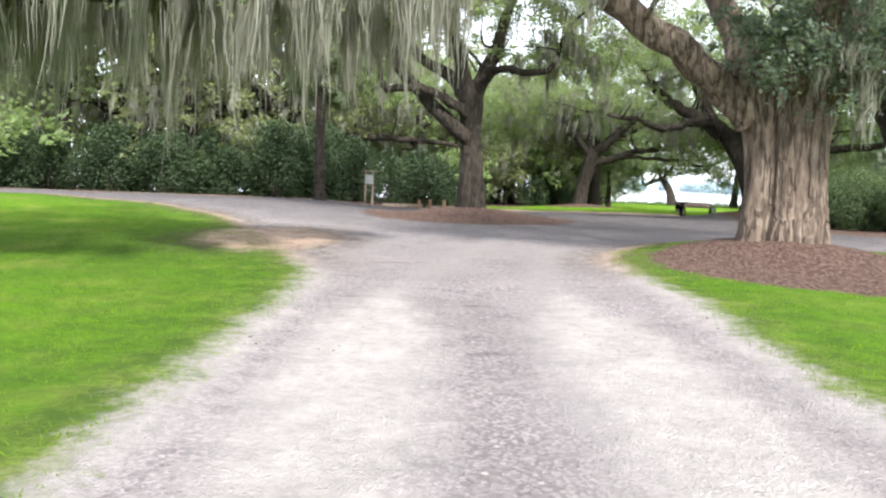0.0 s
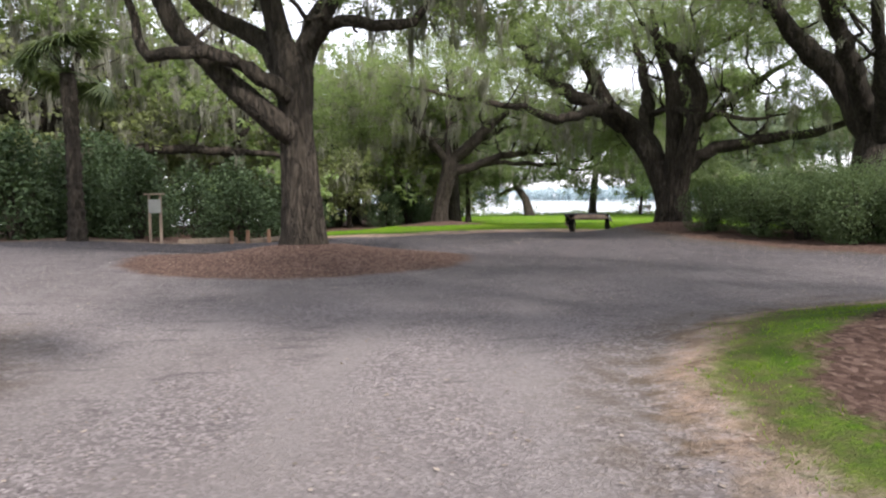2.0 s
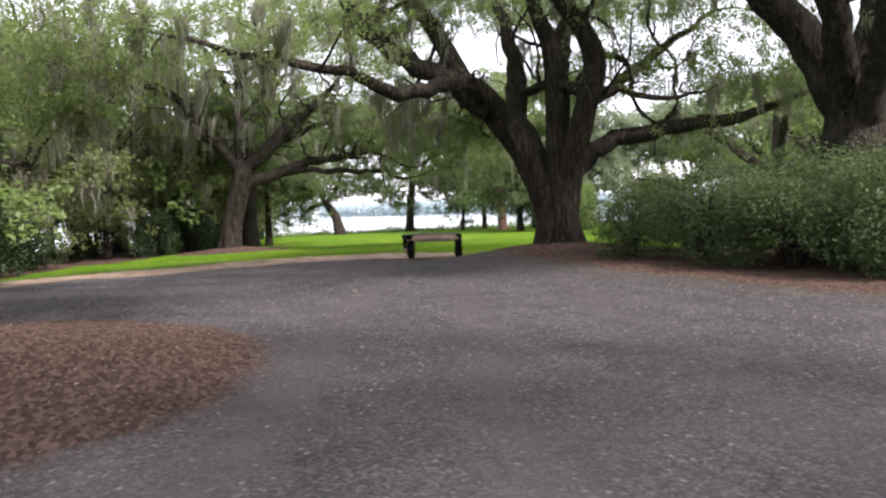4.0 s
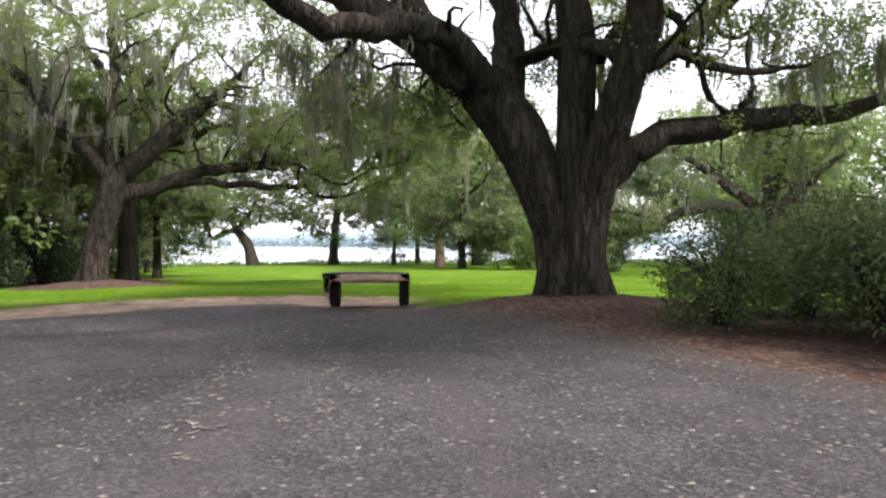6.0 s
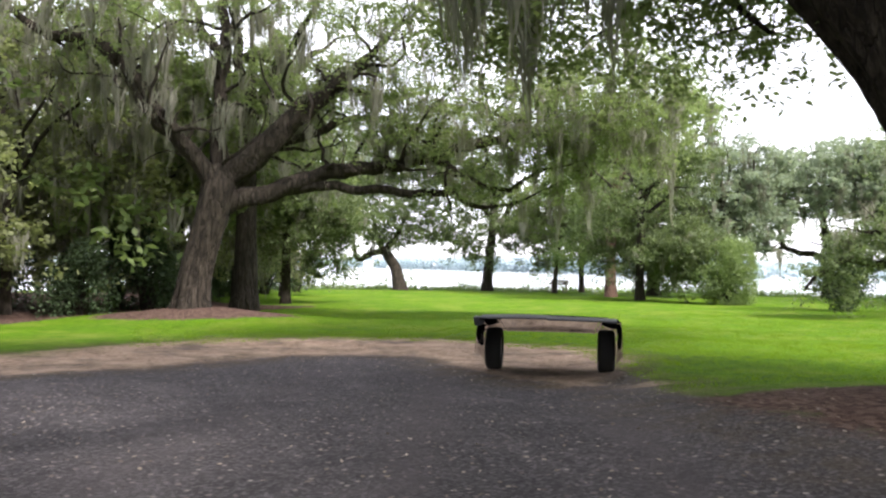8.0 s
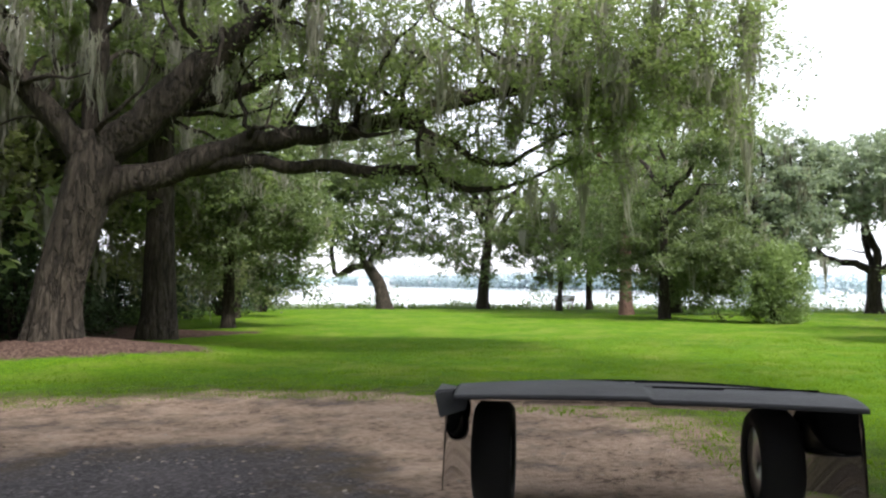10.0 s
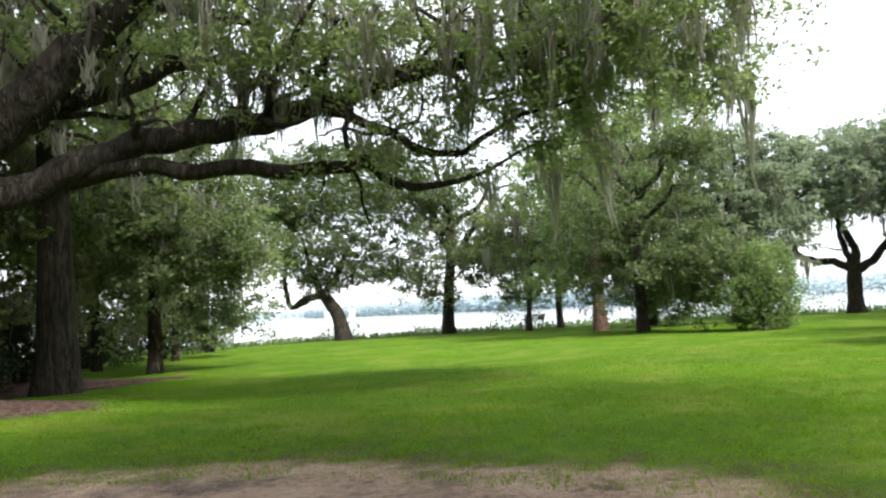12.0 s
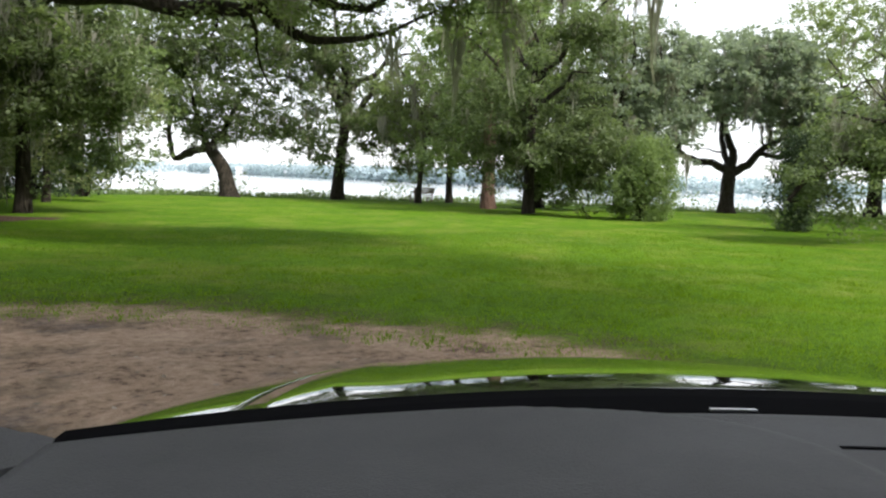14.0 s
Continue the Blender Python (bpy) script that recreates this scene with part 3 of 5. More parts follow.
tree("oak_tree", "live oak with dark forked limbs standing in a mulch island", foot(1.0, 27.75),
     [[(0, 0, 0, 0.44), (-0.05, 0.1, 1.2, 0.39), (-0.1, 0.2, 2.4, 0.37), (-0.15, 0.3, 3.6, 0.40), (-0.25, 0.35, 4.2, 0.30)]],
     [[(-0.2, 0.0, 2.3, 0.27), (-1.4, -0.1, 3.3, 0.25), (-2.1, 0.0, 4.1, 0.22), (-2.8, 0.2, 5.0, 0.19), (-3.5, 0.5, 6.8, 0.10), (-4.4, 0.9, 8.6, 0.04)],
      [(-0.3, -0.1, 3.1, 0.18), (-1.3, -0.6, 3.7, 0.16), (-2.2, -0.6, 3.9, 0.13), (-3.0, -0.5, 3.75, 0.12), (-3.15, -0.4, 4.2, 0.10), (-3.5, -0.3, 5.3, 0.07), (-4.4, -0.8, 6.6, 0.03)],
      [(-0.3, 0.5, 3.7, 0.24), (-1.0, 1.2, 4.6, 0.22), (-1.9, 1.6, 5.2, 0.19), (-2.8, 1.8, 6.3, 0.15), (-4.0, 2.6, 8.4, 0.05)],
      [(-0.25, 0.35, 3.8, 0.27), (-0.5, 0.4, 4.9, 0.24), (-0.8, 0.6, 6.5, 0.17), (-0.4, 0.9, 9.0, 0.06)],
      [(-0.1, 0.35, 3.5, 0.30), (0.4, 0.6, 4.7, 0.26), (0.7, 0.8, 5.4, 0.23), (1.1, 0.9, 6.9, 0.15), (2.3, 1.3, 9.0, 0.05)],
      [(0.2, 0.4, 4.2, 0.15), (0.8, -0.4, 4.6, 0.13), (1.5, -0.8, 4.5, 0.12), (2.3, -0.9, 4.5, 0.10), (2.6, -0.9, 4.9, 0.08), (2.9, -0.9, 5.9, 0.06), (3.8, -1.4, 6.8, 0.02)]],
     crown_of((0, 0.5, 8.2, 6.2, 5.5, 2.4), (-4, 0, 7.0, 3, 3, 1.6), (4, -1, 6.8, 3, 3, 1.6), (3.4, 0.3, 5.2, 2.2, 1.8, 0.7, 4, 4.3)), 620, 100, moss=420, seed=11, low=5.0, moss_len=(0.4, 1.9), flare=0.35, trunk_sides=40, boughs=30, strands=15, drapes=((2.8, -0.6, 5.2, 1.6, 60, 1.9), (-3.5, 0, 6.0, 2.0, 50, 2.0)))

tree("oak_tree", "huge live oak with stout pale peeling furrowed trunk in mulch", foot(6.4, 15.4),
     [[(0.0, 0.15, 0, 0.62), (0.0, 0.12, 1.2, 0.58), (0.02, 0.1, 2.2, 0.58), (0.05, 0.1, 2.9, 0.5)],
      [(-0.48, -0.22, 0, 0.36), (-0.44, -0.2, 0.8, 0.30), (-0.46, -0.16, 1.6, 0.30), (-0.6, -0.1, 2.5, 0.34), (-0.85, -0.05, 3.1, 0.30)],
      [(-0.14, -0.50, 0, 0.27), (-0.12, -0.44, 0.7, 0.22), (-0.16, -0.40, 1.5, 0.21), (-0.22, -0.34, 2.3, 0.20), (-0.2, -0.2, 2.9, 0.16)],
      [(0.26, -0.42, 0, 0.36), (0.24, -0.38, 0.8, 0.32), (0.26, -0.36, 1.6, 0.31), (0.3, -0.3, 2.4, 0.30), (0.3, -0.2, 3.0, 0.24)],
      [(0.58, -0.05, 0, 0.36), (0.55, 0, 0.9, 0.30), (0.56, 0.05, 1.7, 0.31), (0.68, 0.1, 2.6, 0.34), (0.9, 0.3, 3.3, 0.30)]],
     [[(-0.7, -0.1, 2.2, 0.34), (-2.2, -0.2, 3.5, 0.29), (-2.9, -0.1, 3.9, 0.26), (-3.7, -0.1, 4.6, 0.19), (-5.0, 0.2, 6.2, 0.08)],
      [(-0.6, 0.1, 2.6, 0.36), (-0.9, 0.8, 4.2, 0.28), (-1.6, 2.2, 6.0, 0.15), (-2.4, 3.6, 7.6, 0.06)],
      [(0.6, 0.2, 2.7, 0.38), (1.3, 0.4, 4.4, 0.28), (2.4, 0.6, 6.0, 0.18), (4.4, 1.0, 7.8, 0.06)],
      [(0.6, 0.0, 2.6, 0.30), (1.8, -1.0, 3.8, 0.24), (3.6, -2.2, 4.6, 0.15), (5.6, -3.4, 5.6, 0.05)],
      [(0.1, -0.1, 2.7, 0.30), (0.0, -1.6, 4.2, 0.22), (-0.6, -3.2, 5.4, 0.14), (-1.0, -5.2, 6.8, 0.05)]],
     crown_of((0.6, 0, 7.4, 5.5, 5.5, 2.4), (0.0, -1.3, 3.5, 1.7, 0.9, 0.9, 7), (3.0, -1, 4.3, 2.4, 2.2, 1.2), (-2.5, -0.5, 5.6, 2.2, 2.2, 1.2)), 460, 115, moss=330, seed=22, moss_len=(0.5, 2.0),
     bark=M_BARK_PALE, leafmat=M_BLUE_LEAF, low=2.2, trunk_sides=32, flare=0.16, boughs=24)

def turned(rows, deg):
    """Limb or crown rows given as across, away, height: turned into the plan."""
    c, q = math.cos(radians(deg)), math.sin(radians(deg))
    return [(r[0] * c + r[1] * q, -r[0] * q + r[1] * c, *r[2:]) for r in rows]


tree("oak_tree", "massive live oak with joined dark trunks and long low limbs", foot(14.15, 36.8),
     [turned(r, 45.5) for r in (
         [(-0.22, 0, 0, 0.36), (-0.24, 0, 0.55, 0.31), (-0.34, 0, 1.2, 0.36), (-0.58, 0, 1.95, 0.42), (-0.86, 0, 2.6, 0.45), (-1.25, 0, 3.1, 0.42), (-1.75, 0.05, 3.6, 0.34), (-2.35, 0.1, 4.1, 0.29),
          (-2.95, 0.15, 5.2, 0.24), (-3.6, 0.3, 6.2, 0.17), (-4.8, 0.5, 7.6, 0.07)],
         [(0.05, -0.18, 0, 0.38), (0.05, -0.15, 0.6, 0.32), (0.05, -0.1, 1.4, 0.31), (0.06, -0.05, 2.3, 0.31), (0.07, 0, 3.1, 0.29), (0.06, 0, 4.1, 0.29), (-0.1, 0.1, 5.0, 0.25), (-0.5, 0.2, 6.0, 0.17), (-0.9, 0.4, 7.6, 0.06)],
         [(0.30, 0.02, 0, 0.36), (0.24, 0, 0.6, 0.29), (0.30, -0.05, 1.3, 0.30), (0.46, -0.2, 2.1, 0.30), (0.70, -0.35, 2.8, 0.30), (0.92, -0.5, 3.4, 0.28), (1.10, -0.6, 3.9, 0.28), (1.15, -0.7, 4.4, 0.26), (0.9, -0.9, 5.1, 0.22),
          (0.3, -1.2, 5.9, 0.16), (-0.6, -1.6, 6.8, 0.06)])],
     [turned(r, 45.5) for r in (
         [(0.30, 0.0, 1.6, 0.24), (0.72, 0.1, 2.05, 0.25), (1.05, 0.2, 2.35, 0.23), (1.5, 0.3, 2.55, 0.215), (2.3, 0.75, 2.72, 0.20), (3.2, 1.3, 2.86, 0.185), (4.1, 1.9, 3.0, 0.16), (5.0, 2.5, 3.25, 0.12), (6.3, 3.3, 3.8, 0.05)],
         [(-1.3, -0.2, 3.3, 0.25), (-1.71, -1.0, 3.94, 0.21), (-2.09, -2.2, 3.87, 0.19), (-2.57, -3.8, 3.54, 0.16), (-2.89, -4.7, 3.68, 0.13), (-3.14, -5.1, 3.84, 0.115), (-3.6, -5.7, 3.86, 0.10), (-4.2, -6.2, 4.06, 0.085), (-4.96, -6.8, 4.12, 0.06), (-5.49, -7.3, 4.4, 0.04), (-6.0, -7.9, 4.5, 0.02)],
         [(-1.1, 0.2, 3.0, 0.30), (-1.15, 0.5, 3.7, 0.29), (-1.2, 0.8, 4.6, 0.24), (-1.6, 1.1, 6.0, 0.15), (-2.2, 1.6, 7.6, 0.05)],
         [(-1.7, -0.3, 3.4, 0.29), (-2.6, -0.8, 4.2, 0.28), (-3.55, -1.2, 4.75, 0.26), (-4.4, -1.5, 5.6, 0.20), (-5.6, -1.9, 7.2, 0.06)],
         [(0.0, 0.1, 3.95, 0.13), (-0.35, 0.2, 4.0, 0.13), (-0.8, 0.4, 3.9, 0.12), (-1.1, 0.5, 3.8, 0.12)],
         [(0.95, -0.5, 3.3, 0.14), (0.6, -0.4, 3.75, 0.13), (0.2, -0.2, 4.0, 0.12), (-0.1, -0.1, 4.2, 0.10)],
         [(1.15, -0.4, 3.5, 0.11), (1.6, -0.2, 3.7, 0.10), (2.1, 0.0, 3.55, 0.08), (2.7, 0.3, 3.45, 0.06), (3.6, 0.8, 3.6, 0.03)],
         [(0.4, 0.3, 3.8, 0.13), (0.8, 0.8, 4.5, 0.12), (1.35, 1.0, 4.75, 0.10), (1.75, 0.9, 4.4, 0.07), (1.8, 0.9, 3.6, 0.04)],
         [(-0.1, 0.2, 4.9, 0.15), (0.3, 0.6, 5.8, 0.13), (0.5, 1.0, 7.2, 0.05)],
         [(-2.9, 0.2, 5.0, 0.08), (-3.3, -0.6, 4.4, 0.06), (-3.5, -0.9, 3.9, 0.045), (-3.7, -1.0, 3.6, 0.025), (-4.1, -1.0, 3.4, 0.01)],
         [(-2.3, 0.3, 4.0, 0.06), (-2.6, 1.2, 4.0, 0.05), (-3.1, 2.0, 3.8, 0.035), (-3.7, 2.5, 3.6, 0.02), (-4.3, 2.8, 3.4, 0.01)],
         [(-2.5, 0.2, 4.2, 0.07), (-2.35, 0.35, 3.6, 0.05), (-2.2, 0.4, 3.1, 0.035), (-1.8, 0.3, 2.75, 0.012)],
         [(-3.2, 0.2, 5.4, 0.06), (-3.7, 0.4, 4.6, 0.04), (-4.0, 0.45, 3.9, 0.025), (-4.6, 0.45, 3.4, 0.01)],
         [(0.9, 0.7, 3.6, 0.16), (2.2, 2.2, 4.8, 0.13), (3.8, 3.8, 6.2, 0.05)],
         # last two limbs and the high crown row: added out of view to shade the lawn
         [(0.0, 0.4, 3.6, 0.20), (-0.2, 2.2, 5.3, 0.18), (-0.4, 4.4, 7.0, 0.14), (-0.9, 7.0, 8.2, 0.06), (-1.4, 9.6, 8.8, 0.03)],
         [(-0.3, 3.4, 6.3, 0.12), (1.6, 5.4, 7.6, 0.09), (3.4, 7.4, 8.4, 0.03)])],
     turned(crown_of((-0.5, 0, 7.6, 6.2, 5.4, 2.0, 0.8), (-5.0, -1.0, 6.6, 3.6, 3.0, 1.3, 0.8), (4.6, 2.2, 5.6, 3.0, 2.6, 1.3, 0.8), (-7.2, -8.0, 4.7, 2.0, 1.6, 0.9, 1.6), (-4.0, -5.6, 4.6, 2.2, 1.6, 0.8, 1.4), (4.6, 2.3, 3.9, 2.4, 1.5, 0.7, 2.4, 3.1),
            (3.2, 1.3, 2.4, 1.4, 0.9, 0.5, 3, 2.0), (-3.4, 2.2, 3.6, 1.3, 1.0, 0.9, 1.6, 2.5), (-3.8, -1.0, 3.6, 1.0, 0.9, 0.9, 0.9, 2.6), (1.6, 1.0, 4.4, 1.4, 1.2, 0.9, 2.5, 3.4), (-4.6, 1.2, 5.4, 1.8, 1.6, 0.9, 0.6), (-2.1, 0.4, 3.1, 0.7, 0.7, 0.5, 12, 2.3), (-4.1, 0.45, 3.3, 0.8, 0.8, 0.7, 8, 2.4), (-7.6, -8.6, 3.6, 1.5, 1.3, 1.1, 4, 2.2), (-0.6, 7.0, 8.4, 5.4, 5.0, 1.5, 0.9, 6.6), (-0.4, 2.6, 4.3, 1.5, 1.0, 1.0, 3, 3.0)), 45.5),
     1520, 140, (0.082, 0.044), moss=620, seed=33, moss_len=(0.4, 1.5), low=3.4, trunk_sides=56, flare=0.42, boughs=46, strands=15,
     drapes=((-9.0, -0.3, 4.2, 2.6, 60, 1.6), (-3.6, 1.6, 4.6, 2.2, 60, 1.6), (4.6, -1.6, 3.2, 2.2, 40, 1.2)))

tree("oak_tree", "spreading live oak with leaning trunk and long horizontal limb", foot(9.5, 55.3),
     [[(-0.15, 0.1, 0, 0.47), (-0.05, 0, 0.9, 0.40), (0.15, -0.1, 1.8, 0.40), (0.45, -0.2, 3.0, 0.46), (0.5, -0.1, 3.7, 0.36)]],
     [[(0.4, -0.2, 2.9, 0.28), (0.2, -0.2, 3.5, 0.25), (-0.75, 0.0, 4.6, 0.23), (-1.6, 0.1, 5.7, 0.21), (-2.1, 0.2, 6.45, 0.19), (-2.8, 0.3, 6.9, 0.16), (-3.7, 0.4, 6.9, 0.13), (-4.9, 0.5, 7.6, 0.07), (-5.8, 0.6, 8.6, 0.03)],
      [(0.5, 0.0, 3.3, 0.26), (0.45, 0.2, 5.0, 0.19), (0.5, 0.3, 6.2, 0.17), (0.62, 0.3, 7.2, 0.15), (0.55, 0.4, 8.6, 0.12), (0.9, 0.6, 10.8, 0.05)],
      [(0.6, 0.0, 3.4, 0.36), (1.12, -0.3, 3.8, 0.34), (1.77, -0.6, 4.4, 0.31), (2.35, -0.9, 5.0, 0.27), (3.25, -1.3, 5.85, 0.19), (4.4, -1.7, 7.0, 0.08), (5.6, -2.2, 8.2, 0.03)],
      [(0.6, -0.1, 2.7, 0.34), (1.08, -0.3, 2.9, 0.27), (2.14, -0.74, 3.21, 0.24), (3.13, -1.14, 3.58, 0.21), (3.94, -1.48, 3.71, 0.19), (4.93, -1.88, 3.81, 0.165), (5.67, -2.19, 3.99, 0.145),
       (6.33, -2.46, 4.22, 0.13), (7.17, -2.79, 4.48, 0.11), (7.92, -3.1, 4.62, 0.10), (8.91, -3.5, 4.75, 0.07), (9.77, -3.84, 5.11, 0.05), (10.6, -4.1, 5.8, 0.02)],
      [(1.9, -0.65, 3.12, 0.16), (3.12, -1.14, 3.23, 0.135), (4.33, -1.65, 3.17, 0.125), (5.22, -2.02, 3.07, 0.12), (5.96, -2.32, 3.16, 0.10), (6.36, -2.49, 3.03, 0.075), (6.67, -2.62, 2.81, 0.07),
       (7.23, -2.86, 2.75, 0.05), (7.9, -3.1, 2.9, 0.03), (8.6, -3.4, 3.3, 0.015)],
      [(5.6, -2.16, 3.97, 0.09), (6.63, -2.59, 3.61, 0.07), (7.1, -2.79, 3.2, 0.06), (7.59, -2.99, 3.24, 0.045), (8.43, -3.33, 3.69, 0.03), (9.3, -3.7, 4.0, 0.012)],
      [(1.5, 0.1, 4.1, 0.18), (1.9, 0.4, 4.4, 0.15), (2.75, 0.4, 4.74, 0.13), (3.69, 0.4, 5.19, 0.11), (4.47, 0.4, 5.39, 0.09), (5.5, 0.4, 5.45, 0.06), (6.6, 0.4, 5.6, 0.02)],
      [(2.4, -0.6, 5.3, 0.16), (3.14, -0.05, 6.1, 0.12), (4.05, -0.16, 6.05, 0.10), (4.9, -0.25, 5.9, 0.07), (6.2, -0.4, 6.1, 0.02)],
      [(7.8, -3.05, 4.6, 0.08), (7.9, -3.1, 5.2, 0.07), (8.3, -3.2, 5.9, 0.05), (9.0, -3.4, 6.8, 0.02)],
      [(-0.6, 0.0, 4.4, 0.14), (-1.3, -0.3, 4.9, 0.12), (-1.9, -0.2, 5.9, 0.09), (-2.1, 0.0, 7.4, 0.03)]],
     crown_of((1, -1, 9.0, 7, 6, 2.6, 0.6), (-1.5, 3.0, 6.8, 3.6, 2.2, 1.6, 0.8), (2.4, 2.6, 6.6, 3.2, 2.0, 1.6, 0.8), (6.5, -2.4, 6.6, 3.6, 2.8, 1.3, 0.9), (10.4, -4.0, 5.4, 2.3, 2.0, 2.0, 3.4, 3.0), (8.6, -3.4, 3.6, 1.6, 1.4, 0.9, 2.5, 2.4), (7.6, -3.0, 3.7, 2.2, 1.4, 0.8, 2.0, 2.7), (8.5, -3.3, 5.0, 4.4, 2.2, 1.0, 3.0, 3.4), (4.6, -0.8, 5.6, 2.6, 2.0, 0.8, 3.0, 4.4), (5.2, -1.9, 4.5, 2.2, 1.2, 0.6, 4.0, 3.6), (6.2, -2.3, 2.9, 1.4, 1.0, 0.5, 4.0, 2.2), (-4, 0, 7.8, 3.5, 3.5, 2, 0.6), (4, -3, 8.6, 5, 4, 2.0, 0.6)), 1080, 105, (0.095, 0.054), moss=640, seed=44, moss_len=(0.25, 1.7), low=4.1, trunk_sides=44, flare=0.35, boughs=110, strands=14, drapes=((9.6, -3.7, 4.8, 2.6, 110, 2.4), (6.5, -2.5, 5.6, 2.2, 50, 1.8), (-3, 0.5, 7.0, 3.0, 70, 2.2), (3.0, -1.0, 5.0, 2.6, 60, 1.6), (0.5, 0.5, 6.5, 2.6, 60, 1.8)))

tree("oak_tree", "dark twisted live oak rising behind the evergreen hedge", foot(17.5, 30.8),
     [[(0, 0, 0, 0.85), (0, 0.1, 1.0, 0.74), (0.1, 0.1, 2.0, 0.70), (0.2, 0.1, 2.8, 0.62)]],
     [[(0, 0.2, 2.4, 0.44), (-0.6, 0.5, 4.0, 0.38), (-1.3, 0.8, 4.9, 0.34), (-1.9, 1.1, 5.6, 0.28), (-2.7, 1.5, 7.0, 0.17), (-3.8, 2.0, 8.6, 0.05)],
      [(0.3, 0.3, 2.6, 0.30), (1.2, 0.8, 4.2, 0.24), (1.6, 0.7, 5.6, 0.20), (1.9, 0.7, 7.3, 0.12), (2.2, 1.2, 9.0, 0.04)],
      [(0.3, 0, 2.4, 0.46), (0.9, -0.6, 3.4, 0.38), (1.8, -1.0, 4.5, 0.34), (2.3, -1.2, 5.2, 0.30), (3.4, -1.6, 6.6, 0.17), (5.0, -2.2, 8.4, 0.05)],
      [(0, -0.2, 2.5, 0.30), (-1.2, -1.6, 4.4, 0.2), (-2.6, -3.0, 6.2, 0.12), (-3.6, -4.6, 7.6, 0.04)],
      # western limb and its crown row are added, mostly unseen, to shade the gravel
      [(0, 0.1, 2.6, 0.32), (-1.9, -0.8, 5.4, 0.24), (-4.4, -2.2, 7.6, 0.16), (-7.6, -4.0, 8.8, 0.05)]],
     crown_of((0.5, 0, 8.6, 6, 5.5, 2.4), (-3.5, -2, 7.4, 3, 3, 1.5), (5, -2, 7.4, 3, 3, 1.5), (-6.4, -3.2, 8.9, 4.2, 4.2, 1.2, 1.2, 7.4)), 700, 90, moss=400, seed=55, low=4.2, trunk_sides=36, boughs=40, strands=15)


# ---- the overhanging oak beside the drive ----
tree("oak_tree", "moss-draped live oak with limbs hanging over the drive", foot(-9.8, 9.6),
     [[(0, 0, 0, 0.6), (0.1, 0.1, 1.2, 0.52), (0.3, 0.2, 2.6, 0.5)]],
     [[(0.3, 0.2, 2.4, 0.32), (2.4, 0.8, 3.2, 0.26), (4.6, 1.4, 3.6, 0.20), (6.8, 1.7, 3.9, 0.13), (8.6, 1.8, 4.3, 0.05)],
      [(0.3, 0.2, 2.5, 0.3), (1.8, 2.0, 3.4, 0.24), (4.0, 3.4, 3.9, 0.16), (6.6, 4.0, 4.2, 0.10), (9.2, 4.6, 4.8, 0.04)],
      [(0.3, 0.2, 2.5, 0.3), (2.2, -0.6, 3.5, 0.24), (4.4, -1.0, 4.1, 0.16), (7.0, -1.0, 4.7, 0.06)],
      [(0.3, 0.2, 2.5, 0.3), (0.8, 3.0, 4.0, 0.24), (1.6, 5.8, 5.0, 0.14), (2.6, 8.4, 5.8, 0.05)],
      [(0.3, 0.2, 2.6, 0.3), (-1.0, 0.6, 5.2, 0.22), (-2.4, 1.2, 8.0, 0.08)],
      [(0.3, 0.2, 2.6, 0.3), (0.8, 0.6, 5.6, 0.22), (1.6, 0.8, 8.6, 0.08)]],
     crown_of((1, 1, 7.6, 6, 6, 2.0), (5, 1.6, 4.5, 3.6, 2.4, 1.0, 2.4), (4, 3.6, 4.6, 3.2, 2.4, 1.0, 1.8), (2.5, 6.5, 5.6, 2.6, 2.6, 1.0), (8.2, 4.3, 4.7, 2.4, 1.6, 0.8, 3)), 440, 70, moss=1500, seed=66, low=2.8, moss_len=(0.4, 3.0), strands=26, moss_top=5.4, boughs=40, fine=0.55)


# ---- trees of the lawn, the lake shore and the woods ----
def grown(height, radius, spread, seed, lean=(0, 0), limbs=6, fork=0.42):
    """Trunk and limb lines of an ordinary tree."""
    rng = np.random.default_rng(seed)
    h = height * fork
    tr = [(0, 0, 0, radius), (lean[0] * 0.3, lean[1] * 0.3, h * 0.4, radius * 0.82), (lean[0] * 0.7, lean[1] * 0.7, h * 0.75, radius * 0.75), (lean[0], lean[1], h, radius * 0.68)]
    tr += [(lean[0] * 1.1 + rng.normal() * 0.2, lean[1] * 1.1 + rng.normal() * 0.2, height * 0.66, radius * 0.26), (lean[0] * 1.2, lean[1] * 1.2, height * 0.93, radius * 0.12)]
    out = []
    for i in range(limbs):
        a = 6.283 * (i + rng.uniform(-0.3, 0.3)) / limbs
        z0 = h * rng.uniform(0.75, 1.25)
        L = spread * rng.uniform(0.7, 1.1)
        up = rng.uniform(0.12, 0.42) * height
        s = np.array([lean[0], lean[1], 0]) * min(1, z0 / h)
        row = []
        for u, ru in ((0, 0.5), (0.3, 0.4), (0.65, 0.24), (1, 0.06)):
            row.append((s[0] + math.cos(a) * L * u + rng.normal() * 0.12, s[1] + math.sin(a) * L * u + rng.normal() * 0.12, z0 + up * u ** 0.8 + rng.normal() * 0.1, radius * ru))
        out.append(row)
    return [tr], out


